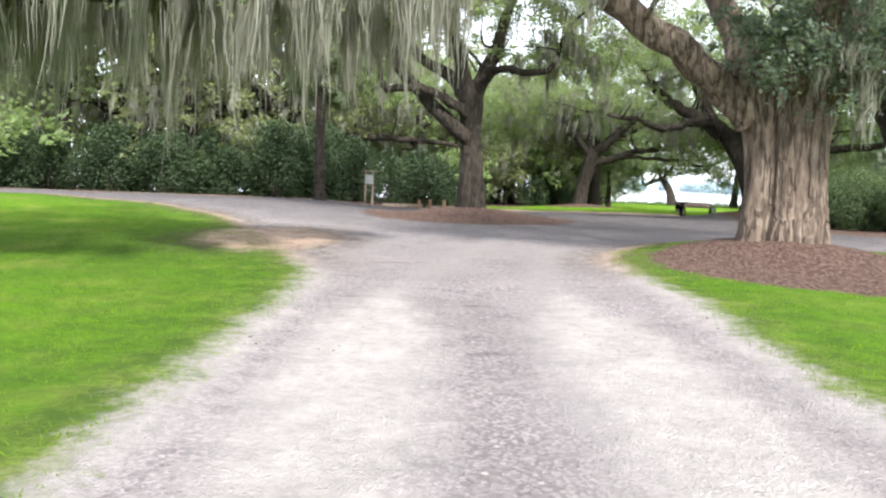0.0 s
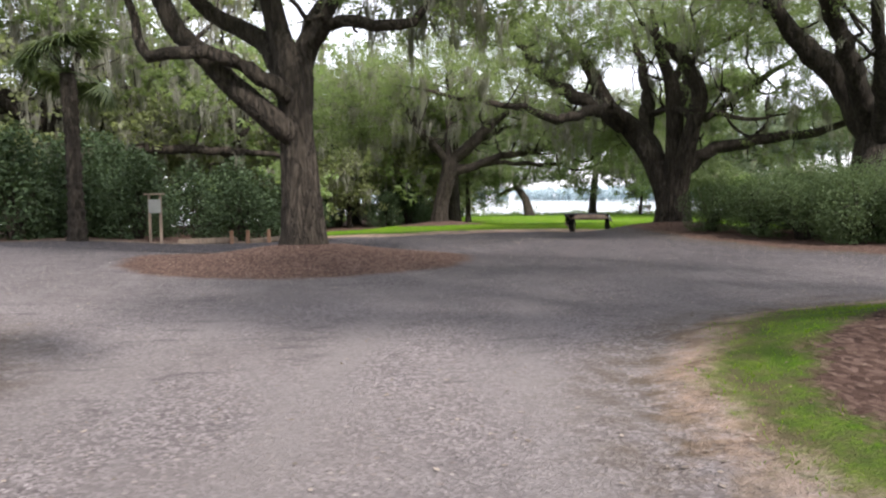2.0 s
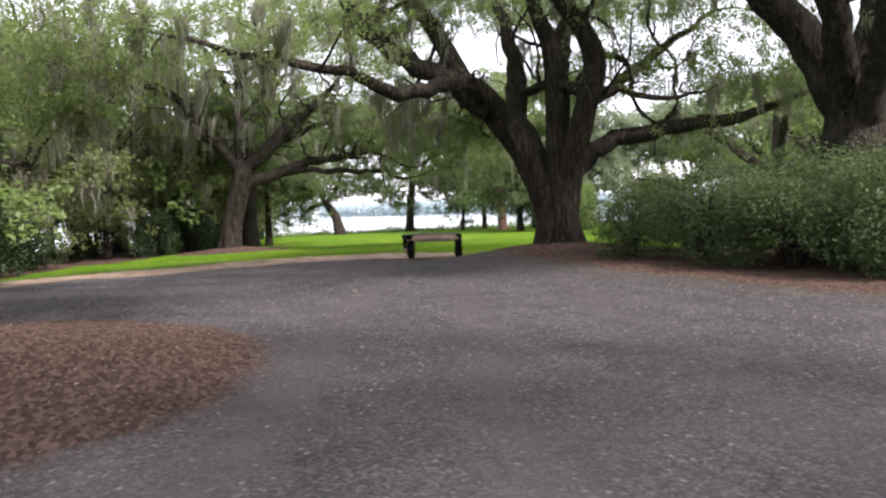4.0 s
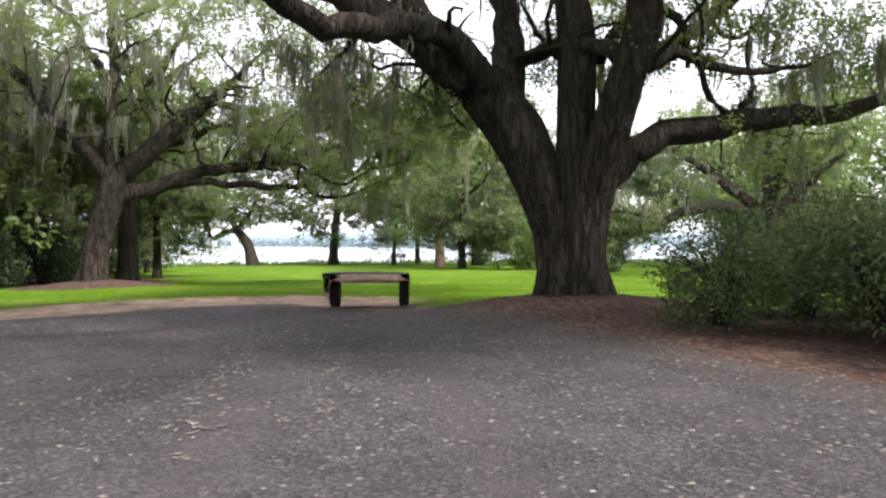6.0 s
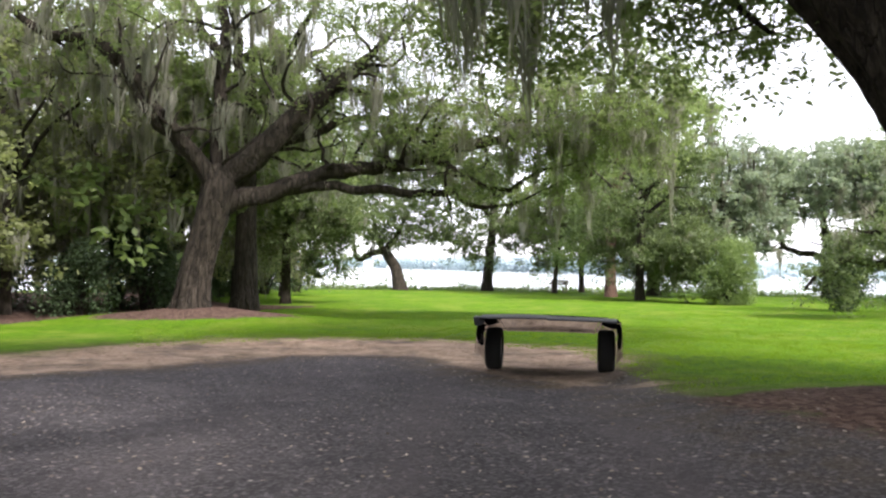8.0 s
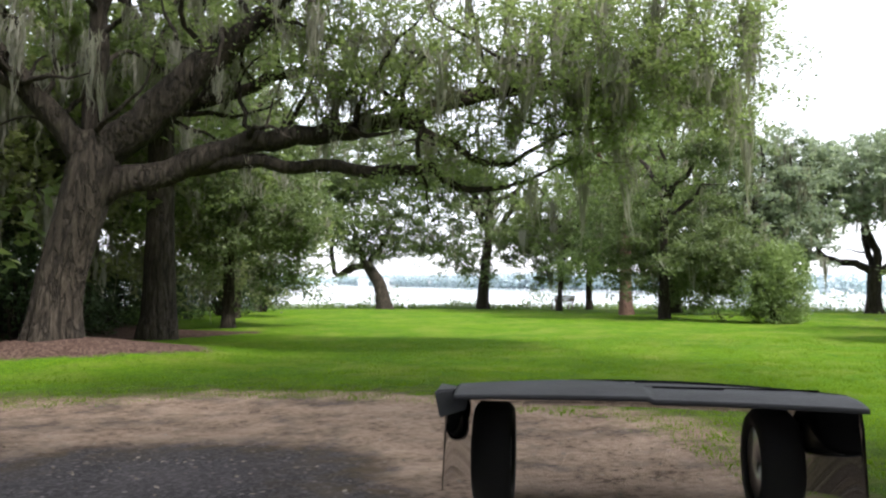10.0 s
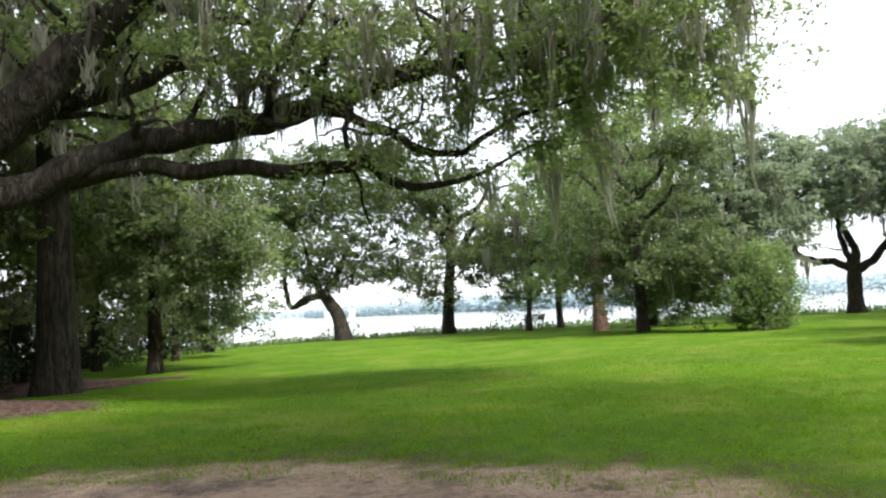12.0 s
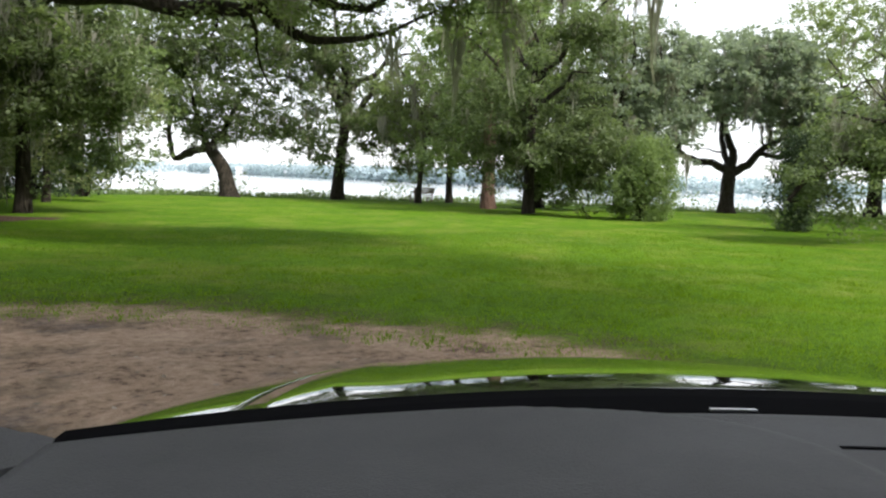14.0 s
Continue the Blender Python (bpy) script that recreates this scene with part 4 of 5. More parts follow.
def plain_tree(name, label, x, y, height, radius, spread, seed, clumps=150, per=70, leaf=(0.2, 0.125), moss=60, lean=(0, 0), low=None, leafmat=None, bark=None, base_crown=0.3,
               far=True, fork=0.42, group="", size=(0.65, 0.65, 0.42), moss_len=(0.4, 1.5), strands=9):
    tr, li = grown(height, radius, spread, seed, lean, fork=fork)
    lo = height * base_crown if low is None else low
    mid = (lo + height) / 2
    cr = crown_of((lean[0], lean[1], mid, spread, spread, (height - lo) / 2), (lean[0], lean[1], lo + (height - lo) * 0.35, spread * 1.12, spread * 1.12, (height - lo) * 0.3))
    lr = np.random.default_rng(seed + 5)
    lobes = []
    for i in range(10):
        a = lr.uniform(0, 6.283)
        d, zz = spread * lr.uniform(0.45, 0.95), lo + (height - lo) * lr.uniform(-0.08, 0.8)
        w = spread * lr.uniform(0.22, 0.48)
        lobes.append((lean[0] + math.cos(a) * d, lean[1] + math.sin(a) * d, zz, w, w, w * 0.6, 4.0, lo * 0.75))
    cr = tuple((*row, 0.35) for row in cr) + tuple(lobes)
    return tree(name, label, foot(x, y), tr, li, cr, clumps, per, leaf, moss, seed, bark, leafmat, size, 0.4, moss_len, low=lo, far=far, group=group, strands=strands, fine=2.2)


plain_tree("small_tree", "young evergreen tree with dark foliage on a slim trunk", 13.35, 65.4, 9.0, 0.20, 3.2, 101, 320, 130, (0.13, 0.08), moss=160, low=1.3, fork=0.6, leafmat=M_MID_LEAF)
plain_tree("cypress_tree", "dark tree with flared foot beside the spreading oak", 11.2, 60.0, 12, 0.42, 3.6, 102, 150, 80, moss=260, low=3.4, fork=0.6)
tree("oak_tree", "leaning shore oak with a sharply bent low limb", foot(25.4, 89.0),
     [[(-0.2, 0.1, 0, 0.50), (-0.4, 0.4, 1.5, 0.42), (-0.8, 0.7, 2.3, 0.38), (-1.2, 1.0, 2.95, 0.35)]],
     [[(-1.1, 0.9, 2.85, 0.25), (-2.3, 1.6, 2.5, 0.2), (-2.9, 1.9, 2.2, 0.17), (-3.2, 2.1, 3.4, 0.14), (-2.9, 2.2, 5.2, 0.08)], [(-1.1, 0.9, 2.9, 0.22), (-0.3, 0.6, 4.1, 0.17), (0.4, 0.4, 5.8, 0.08)],
      [(-1.2, 1.0, 2.9, 0.2), (-1.8, 1.2, 4.4, 0.15), (-2.2, 1.3, 6.4, 0.06)]],
     crown_of((-1.2, 1, 6.4, 4.2, 3.5, 2.2), (-3.5, 2, 4.6, 2.4, 2, 1.4), (1.8, 0.5, 4.8, 2.6, 2, 1.6), (-0.6, 0.6, 4.0, 2.2, 1.6, 1.0, 3, 2.6), (-1, 1, 9.6, 6.4, 4.4, 2.6), (-4.6, 1.5, 7.4, 3.2, 2.6, 2.0)), 900, 70, (0.18, 0.11), 300, 103, low=2.5, boughs=16, leafmat=M_MID_LEAF)
plain_tree("shore_tree", "shore tree with stout leaning trunk and dark crown", 31.8, 88.6, 13, 0.44, 5.0, 104, 380, 80, moss=320, lean=(0.5, 0), low=2.4, leafmat=M_MID_LEAF)
plain_tree("shore_tree", "slim shore tree hung with grey moss beside a bench", 34.2, 82.5, 9.0, 0.17, 3.0, 105, 200, 75, moss=300, low=2.0, moss_len=(0.6, 2.2), lean=(0.5, 0.2))
plain_tree("shore_tree", "slender dark shore tree with high crown", 37.3, 84.3, 11.5, 0.22, 3.6, 106, 220, 75, moss=220, low=3.0, moss_len=(0.6, 2.4))
plain_tree("cypress_tree", "tree with pale reddish trunk and mossy crown", 33.4, 74.0, 12.5, 0.36, 3.4, 107, 260, 75, moss=240, low=2.6, bark=M_BARK_RED, leafmat=M_LIGHT_LEAF)
plain_tree("cedar_tree", "broad cedar with low drooping grey-green foliage", 31.5, 68.1, 8.8, 0.24, 3.3, 108, 330, 120, (0.17, 0.085), moss=90, low=0.9, fork=0.55, leafmat=M_MID_LEAF)
plain_tree("shore_tree", "hazy green shore tree with a mossy rounded crown", 39.4, 71.6, 10.2, 0.26, 3.1, 118, 300, 85, moss=220, low=1.6, leafmat=M_HAZE_TINT_LEAF, moss_len=(0.6, 2.2))
plain_tree("cypress_tree", "tall light green tree draped with long moss", 38.0, 76.5, 15, 0.42, 5.2, 109, 500, 75, moss=420, low=1.8, leafmat=M_LIGHT_LEAF, moss_len=(0.8, 3.2))
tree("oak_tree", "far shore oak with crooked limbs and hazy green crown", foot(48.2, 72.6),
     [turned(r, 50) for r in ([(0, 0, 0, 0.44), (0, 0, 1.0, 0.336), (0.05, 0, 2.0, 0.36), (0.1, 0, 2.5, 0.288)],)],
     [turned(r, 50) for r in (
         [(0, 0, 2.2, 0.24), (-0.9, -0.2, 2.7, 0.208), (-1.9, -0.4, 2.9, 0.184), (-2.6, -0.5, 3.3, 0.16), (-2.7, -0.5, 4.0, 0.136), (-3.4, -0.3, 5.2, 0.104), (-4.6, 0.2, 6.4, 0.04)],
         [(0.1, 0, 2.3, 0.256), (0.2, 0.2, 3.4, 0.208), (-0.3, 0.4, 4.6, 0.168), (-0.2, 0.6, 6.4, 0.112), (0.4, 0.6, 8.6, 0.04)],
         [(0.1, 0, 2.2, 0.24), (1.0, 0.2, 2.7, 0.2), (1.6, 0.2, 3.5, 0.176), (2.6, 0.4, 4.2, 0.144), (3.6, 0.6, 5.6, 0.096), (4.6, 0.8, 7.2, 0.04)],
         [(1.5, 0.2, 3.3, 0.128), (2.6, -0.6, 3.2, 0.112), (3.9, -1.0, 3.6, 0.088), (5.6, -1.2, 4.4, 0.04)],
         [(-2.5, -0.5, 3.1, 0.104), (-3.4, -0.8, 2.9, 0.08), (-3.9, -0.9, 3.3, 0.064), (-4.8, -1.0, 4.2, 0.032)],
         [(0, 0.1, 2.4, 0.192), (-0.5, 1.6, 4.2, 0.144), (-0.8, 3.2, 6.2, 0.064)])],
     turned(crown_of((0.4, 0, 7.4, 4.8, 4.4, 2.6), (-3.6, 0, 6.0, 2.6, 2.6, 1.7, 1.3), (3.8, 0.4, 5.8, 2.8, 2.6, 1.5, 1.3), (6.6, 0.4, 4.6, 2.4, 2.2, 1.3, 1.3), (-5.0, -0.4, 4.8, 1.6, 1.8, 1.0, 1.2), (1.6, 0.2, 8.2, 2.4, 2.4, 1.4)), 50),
     680, 66, (0.22, 0.14), moss=420, seed=110, low=3.7, boughs=30, leafmat=M_HAZE_TINT_LEAF, moss_len=(0.6, 2.2), far=False, trunk_sides=24)
tree("oak_tree", "live oak with a long limb drooping almost to the grass", foot(37.0, 50.5),
     [[(0, 0, 0, 0.55), (-0.1, 0.1, 1.4, 0.46), (-0.2, 0.1, 2.6, 0.46)]],
     [[(-0.2, 0.1, 2.3, 0.34), (-2.2, 0.8, 3.0, 0.27), (-4.2, 1.5, 2.7, 0.21), (-5.6, 2.0, 2.0, 0.17), (-6.6, 2.3, 1.75, 0.14), (-7.6, 2.6, 1.9, 0.11), (-8.4, 2.8, 1.55, 0.08), (-9.0, 3.0, 0.9, 0.04)],
      [(-5.4, 1.9, 2.1, 0.12), (-6.2, 1.6, 2.5, 0.09), (-7.2, 1.7, 2.7, 0.06), (-8.4, 2.2, 2.9, 0.02)],
      [(-0.2, 0.1, 2.5, 0.3), (-1.8, 2.0, 4.6, 0.2), (-3.4, 4.0, 6.4, 0.08)],
      [(-0.2, 0.1, 2.5, 0.3), (0.2, 0.4, 5.0, 0.22), (0.6, 0.8, 8.0, 0.07)],
      [(-0.2, 0.1, 2.5, 0.3), (2.0, -0.6, 4.4, 0.2), (4.0, -1.4, 6.0, 0.06)],
      [(-0.2, 0.1, 2.5, 0.3), (-1.6, -1.6, 4.8, 0.2), (-2.8, -3.2, 6.6, 0.06)]],
     crown_of((0, 0, 7.0, 4.6, 4.6, 1.8, 0.25), (-6.4, 2.2, 2.4, 2.2, 1.4, 0.9, 4, 1.1), (-8.4, 2.8, 1.2, 0.8, 0.8, 0.9, 5, 0.2), (-3.2, 3.4, 5.4, 1.8, 1.8, 1.2)), 260, 85, (0.12, 0.065), moss=260, seed=114, low=2.0, boughs=26, moss_len=(0.4, 1.3), trunk_sides=24, leafmat=M_MID_LEAF)
plain_tree("oak_tree", "tall green tree at the edge of the lawn", 56.0, 69.0, 12, 0.45, 7.0, 111, 400, 80, moss=120, low=2.6, leafmat=M_OAK_LEAF)
lawn_tree = plain_tree("lawn_tree", "light green mossy tree beyond the lawn", 46.5, 60.0, 10.5, 0.3, 4.4, 112, 230, 75, moss=140, low=1.8, leafmat=M_LIGHT_LEAF, group="trees beyond the lawn")
for i, (sx, sy) in enumerate(((42.5, 53.0), (41.0, 44.5), (48, 57.5), (55, 62))):
    c = copy_thing(lawn_tree, pose(*foot(sx, sy), 0, 0, 80.0 * i + 40))
    c.scale = (0.85 + 0.08 * i,) * 3
shrub("round_bush", "rounded evergreen bush standing alone on the lawn", foot(33.3, 63.6), (1.6, 1.6, 2.9), 15000, (0.12, 0.065), 120, M_LIGHT_LEAF, category="bush")
shrub("upright_bush", "shaggy upright bush with drooping sprays on the lawn", foot(34.3, 57.9), (1.35, 1.35, 3.0), 13000, (0.11, 0.055), 121, M_DEEP_LEAF, category="bush")

# hedge of evergreen shrubs between the side road and the oak
hedge_seed = 0
first_hedge = []
for hx, hy, s in ((13.9, 33.6, 0.8), (14.2, 31.6, 1.0), (14.3, 29.6, 1.05), (14.4, 27.6, 1.05), (15.6, 26.2, 1.1), (16.6, 33.4, 0.95), (16.2, 28.6, 1.15), (18.2, 26.4, 1.15), (20.6, 26.6, 1.15), (18.4, 28.6, 1.2),
                  (15.9, 33.9, 0.75), (23.0, 26.4, 1.2), (15.3, 30.6, 1.0), (15.2, 28.4, 1.05), (17.0, 25.2, 1.05), (19.4, 25.4, 1.1)):
    if len(first_hedge) < 2:
        first_hedge.append(shrub("hedge_shrub", "dense dark evergreen shrub in a tall hedge", foot(hx, hy), (1.6, 1.5, 1.75), 12000, (0.075, 0.035), 130 + len(first_hedge), M_HEDGE_LEAF, "hedge beside the drive"))
        first_hedge[-1].scale = (s, s, s)
    else:
        hedge_seed += 1
        c = copy_thing(first_hedge[hedge_seed % 2], pose(*foot(hx, hy), 0, 0, hedge_seed * 67))
        c.scale = (s, s, s * (0.92 + 0.05 * (hedge_seed % 4)))

# understorey along the edge of the woods
protos = [shrub("woodland_shrub", "dark broad-leaved evergreen shrub at the edge of the woods", foot(-7.8, 38.2), (1.9, 1.8, 3.2), 6000, (0.17, 0.085), 140, M_DEEP_LEAF, "woodland edge shrubs"),
          shrub("woodland_shrub", "dark broad-leaved evergreen shrub at the edge of the woods", foot(-1.0, 41.0), (1.8, 1.8, 2.6), 5000, (0.15, 0.08), 141, M_DEEP_LEAF, "woodland edge shrubs"),
          shrub("woodland_shrub", "dark leafy shrub at the edge of the woods", foot(0.2, 47.5), (1.7, 1.7, 2.4), 4500, (0.14, 0.075), 142, M_DEEP_LEAF, "woodland edge shrubs")]
wr = np.random.default_rng(7)
spots = [(-32, 40), (-28, 39.5), (-24.5, 39), (-21, 38), (-18, 37.2), (-15, 37), (-12.4, 36.8), (-10, 37.4), (-4.2, 39), (-22, 42), (-17, 41), (-13, 41), (-9, 42), (-15.5, 39), (-20, 40), (-11, 39.6), (-6.6, 40.2), (-26, 42), (-5.5, 42.5), (-2.8, 44), (-1.6, 48),
         (1.5, 51), (0, 56), (4, 60), (-7, 48), (-14, 47), (11.4, 73), (14.2, 78), (16.8, 83), (12.0, 80),
         (6.4, 57.6), (8.2, 59.6), (9.2, 61.8), (-29, 43), (-34, 44), (-16.5, 44.5), (-13.2, 44.8), (-10.4, 46.5), (-19.6, 45), (-7.2, 45.6), (-4.4, 47), (-23, 45.5), (9.9, 66.4), (9.2, 69.8)]
for i, (sx, sy) in enumerate(spots):
    s = wr.uniform(0.8, 1.25)
    kind = 0 if sx < -3 and sy < 45 else 1 if sy < 46 else 2
    c = copy_thing(protos[kind], pose(*foot(sx, sy), 0, 0, float(wr.uniform(0, 360))))
    c.scale = (s, s, s * wr.uniform(0.9, 1.15) * (0.76 if sx < -8 else 1.0))

# background trees of the woods
wood = [plain_tree("woodland_oak", "mossy oak in the woods behind the drive", -13.5, 50.5, 12, 0.42, 5.0, 150, 140, 40, (0.27, 0.17), 400, low=3.0, strands=6, leafmat=M_DULL_LEAF, group="woods", fork=0.35, moss_len=(0.6, 2.2)),
        plain_tree("woodland_oak", "mossy oak in the woods behind the drive", 0.5, 61.0, 13, 0.40, 4.6, 151, 140, 40, (0.27, 0.17), 400, low=2.2, strands=6, leafmat=M_DULL_LEAF, group="woods", moss_len=(0.6, 2.4)),
        plain_tree("woodland_oak", "light green tree in the woods behind the drive", -1.5, 50.5, 10.5, 0.30, 4.4, 152, 140, 40, (0.27, 0.17), 300, low=2.4, group="woods", strands=6, leafmat=M_LIGHT_LEAF)]
under = plain_tree("understorey_tree", "small mossy tree under the woodland oaks", 4.5, 58.5, 7.5, 0.16, 3.0, 153, 110, 55, (0.20, 0.12), 300, low=0.9, strands=6, leafmat=M_DULL_LEAF, group="woods", moss_len=(0.6, 2.2))
for i, (sx, sy) in enumerate([(1.5, 54), (7.2, 64), (2.2, 64), (-2.5, 59), (-6, 50), (5, 72), (-10, 60), (9.3, 64), (7.2, 60.8), (11.8, 70), (14.5, 74),
                            (-12, 44), (-18, 47), (-24, 50), (-30, 47), (-8, 52), (-20, 54), (-14, 60), (-27, 44.5), (-35, 50), (-41, 45)]):
    s = wr.uniform(0.8, 1.2)
    c = copy_thing(under, pose(*foot(sx, sy), 0, 0, i * 71.0))
    c.scale = (s, s, s)
spots = [(-17, 44), (-25, 46), (-33, 45), (-15, 54), (-6, 56), (-24, 58), (5.5, 66), (0, 72), (-10, 68), (7.6, 78), (-42, 48), (17, 88), (-36, 60), (-12.5, 40.5), (-19, 41), (-25, 41.5), (-31, 42), (3.4, 61.5), (-3.0, 63)]
for i, (sx, sy) in enumerate(spots):
    s = wr.uniform(0.85, 1.3) if i < 17 else 1.25
    c = copy_thing(wood[i % 3], pose(*foot(sx, sy), 0, 0, float(wr.uniform(0, 360))))
    c.scale = (s, s, s)
# trees that close the place beyond the side road and behind the start
for sx, sy in ((38, 35), (45, 30), (48, 46), (36, 12), (24, 7), (14, -18), (0, -30), (-18, -6), (-26, 14), (-36, 28), (58, 56)):
    s = wr.uniform(0.9, 1.2)
    c = copy_thing(wood[2 if sx > 28 else int(wr.integers(0, 3))], pose(*foot(sx, sy), 0, 0, float(wr.uniform(0, 360))))
    c.scale = (s, s, s)


# ---- far shore of the lake ----
rng = np.random.default_rng(9)
n = 45000
along = np.linspace(0, 1, n)
fx = np.interp(along, [0, 0.3, 0.55, 0.75, 1], [-350, 190, 215, 250, 560]) + rng.uniform(-9, 9, n)
fy = np.interp(along, [0, 0.3, 0.55, 0.75, 1], [930, 790, 470, 330, 180]) + rng.uniform(0, 26, n)
tops = 7.5 + 1.2 * np.sin(along * 210) + 1.0 * np.sin(along * 620 + 1) + 0.8 * np.sin(along * 1500)
fz = -3 + rng.uniform(0, 1, n) ** 0.8 * tops
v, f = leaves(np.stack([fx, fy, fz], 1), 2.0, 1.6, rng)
tagged(mesh_object("far_woods", v, f, M_FAR_HAZE_LEAF), "hazy blue-green line of woods across the lake", "woods", kind="stuff")


M_FAR_WALL = Mat("far_wall").set((0.62, 0.63, 0.63), 0.8)
M_FAR_ROOF = Mat("far_roof").set((0.42, 0.45, 0.48), 0.8)
for hx, hy, hw, hh in ((194, 664, 13, 4.2), (181, 700, 8, 3.4), (203, 585, 7, 3.0)):
    home = thing("lake_house", (hx, hy, -3.0), "small pale house on the far shore of the lake", "house", "houses across the lake")
    home.rotation_euler[2] = radians(-15)
    bm = bmesh.new()
    bmesh.ops.create_cube(bm, size=1.0, matrix=Matrix.Translation((0, 0, hh / 2)) @ Matrix.Diagonal((hw, 7, hh, 1)))
    part("wall", bm, M_FAR_WALL, home)
    bm = bmesh.new()
    ridge = [bm.verts.new(q) for q in ((-hw / 2 - 0.6, -4.2, hh), (hw / 2 + 0.6, -4.2, hh), (hw / 2 + 0.6, 4.2, hh), (-hw / 2 - 0.6, 4.2, hh), (-hw / 2 - 0.6, 0, hh + 2), (hw / 2 + 0.6, 0, hh + 2))]
    for f in ((0, 1, 5, 4), (2, 3, 4, 5), (0, 4, 3), (1, 2, 5), (3, 2, 1, 0)):
        bm.faces.new([ridge[q] for q in f])
    part("roof", bm, M_FAR_ROOF, home, "pale grey pitched roof")
    for wx in (-0.3, 0, 0.3):
        bm = bmesh.new()
        bmesh.ops.create_cube(bm, size=1.0, matrix=Matrix.Translation((wx * hw, -3.52, hh * 0.5)) @ Matrix.Diagonal((1.3, 0.1, 1.4, 1)))
        part("window", bm, M_FAR_ROOF, home)


# ---- loose ground cover ----
def scatter(count, x0, x1, y0, y1, test, seed):
    """Random places in a rectangle of the plan that pass a test."""
    rng = np.random.default_rng(seed)
    x, y = rng.uniform(x0, x1, count), rng.uniform(y0, y1, count)
    keep = test(x, y, *regions(x, y), rng.uniform(0, 1, count))
    x, y = x[keep], y[keep]
    return np.stack([x, y, surf_z(x, y, inside(DRIVE, x, y))], 1), rng


def blades(p, rng, height, width):
    n = len(p)
    az = rng.uniform(0, 6.283, n)
    h = height * rng.uniform(0.5, 1.4, n)
    side = np.stack([np.cos(az), np.sin(az), np.zeros(n)], 1) * (width * rng.uniform(0.6, 1.3, n))[:, None]
    tip = p + rng.normal(size=(n, 3)) * [0.028, 0.028, 0]
    tip[:, 2] = p[:, 2] + h
    low = p - [0, 0, 0.03]
    return np.stack([low - side, low + side, tip], 1).reshape(-1, 3), np.arange(3 * n).reshape(n, 3)


M_GRASS = leaf_material("grass_blade", (0.05, 0.115, 0.008), (0.092, 0.178, 0.010), (0.16, 0.245, 0.020), 0.6, 0.8, 0.05)
bits = []
for c, x0, x1, y0, y1, h, w in ((50000, -14, -1, 3, 28, 0.022, 0.008), (40000, 2, 13, 4, 19, 0.022, 0.008), (90000, 8, 28, 40, 58, 0.024, 0.010), (60000, 9, 22, 43, 51, 0.024, 0.008)):
    p, rng = scatter(c, x0, x1, y0, y1, lambda x, y, g, m, sd, u: (g < 0.25 * u - 0.05) & (m < 0.1 * u) & (y < 93), 200 + c % 97)
    bits.append(blades(p, rng, h, w))
v, f = gather(bits)
tagged(mesh_object("grass", v, f, M_GRASS), "short green lawn grass with clover", "grass", kind="stuff")

# tall weeds on the bank above the lake
M_WEED = leaf_material("weed", (0.07, 0.12, 0.04), (0.13, 0.20, 0.07), (0.22, 0.30, 0.12), 0.4)
rng = np.random.default_rng(210)
wx = rng.uniform(4, 60, 9000)
wy = np.interp(wx, [-60, -5, 6, 25, 37, 48, 64, 90], [72, 74, 88, 92.5, 88.5, 81, 62, 40]) + rng.normal(0, 0.9, 9000) + 0.8
lump = np.clip(0.45 + 0.35 * np.sin(wx * 0.9) * np.sin(wx * 0.37 + 1) + 0.3 * np.sin(wx * 2.3) * np.sin(wx * 1.1), 0, 1)
p = np.stack([wx, wy, ground_z(wx, wy)], 1)
v, f = blades(p, rng, 0.35, 0.05)
v2, f2 = leaves(p + np.stack([rng.normal(0, 0.2, 9000), rng.normal(0, 0.2, 9000), rng.uniform(0.05, 0.25 + 1.5 * lump ** 2.5, 9000)], 1), 0.22, 0.12, rng)
mesh_object("weeds_low", v, f, M_WEED)["kind"] = "stuff"
tagged(bpy.data.objects["weeds_low"], "tall pale weeds along the lake bank", "weeds", kind="stuff")
tagged(mesh_object("weeds_leafy", v2, f2, M_WEED), "leafy pale weeds along the lake bank", "weeds", kind="stuff")

# fallen leaves, mulch chips and stones
M_LITTER = leaf_material("fallen_leaf", (0.05, 0.032, 0.024), (0.115, 0.078, 0.058), (0.26, 0.20, 0.155), 0.1, 0.9)
p1, rng = scatter(32000, -6, 16, 6, 47, lambda x, y, g, m, sd, u: (g > 0) & (u < 0.12 + 0.5 * np.exp(-np.abs(g) / 0.9) + 0.4 * np.clip((y - 20) / 12, 0, 1) * (0.5 + 0.5 * np.sin(x * 1.1) * np.sin(y * 0.8))), 220)
p2, rng2 = scatter(16000, -4, 20, 9, 42, lambda x, y, g, m, sd, u: m > -0.25 * u, 221)
pp = p2 + [0, 0, 0.012]
v, f = leaves(pp, 0.046, 0.026, rng)
v[:, 2] = np.repeat(pp[:, 2], 4) + (v[:, 2] - np.repeat(pp[:, 2], 4)) * 0.3
tagged(mesh_object("leaf_litter", v, f, M_LITTER), "scattered dry brown oak leaves on gravel and mulch", "fallen leaves", kind="stuff")

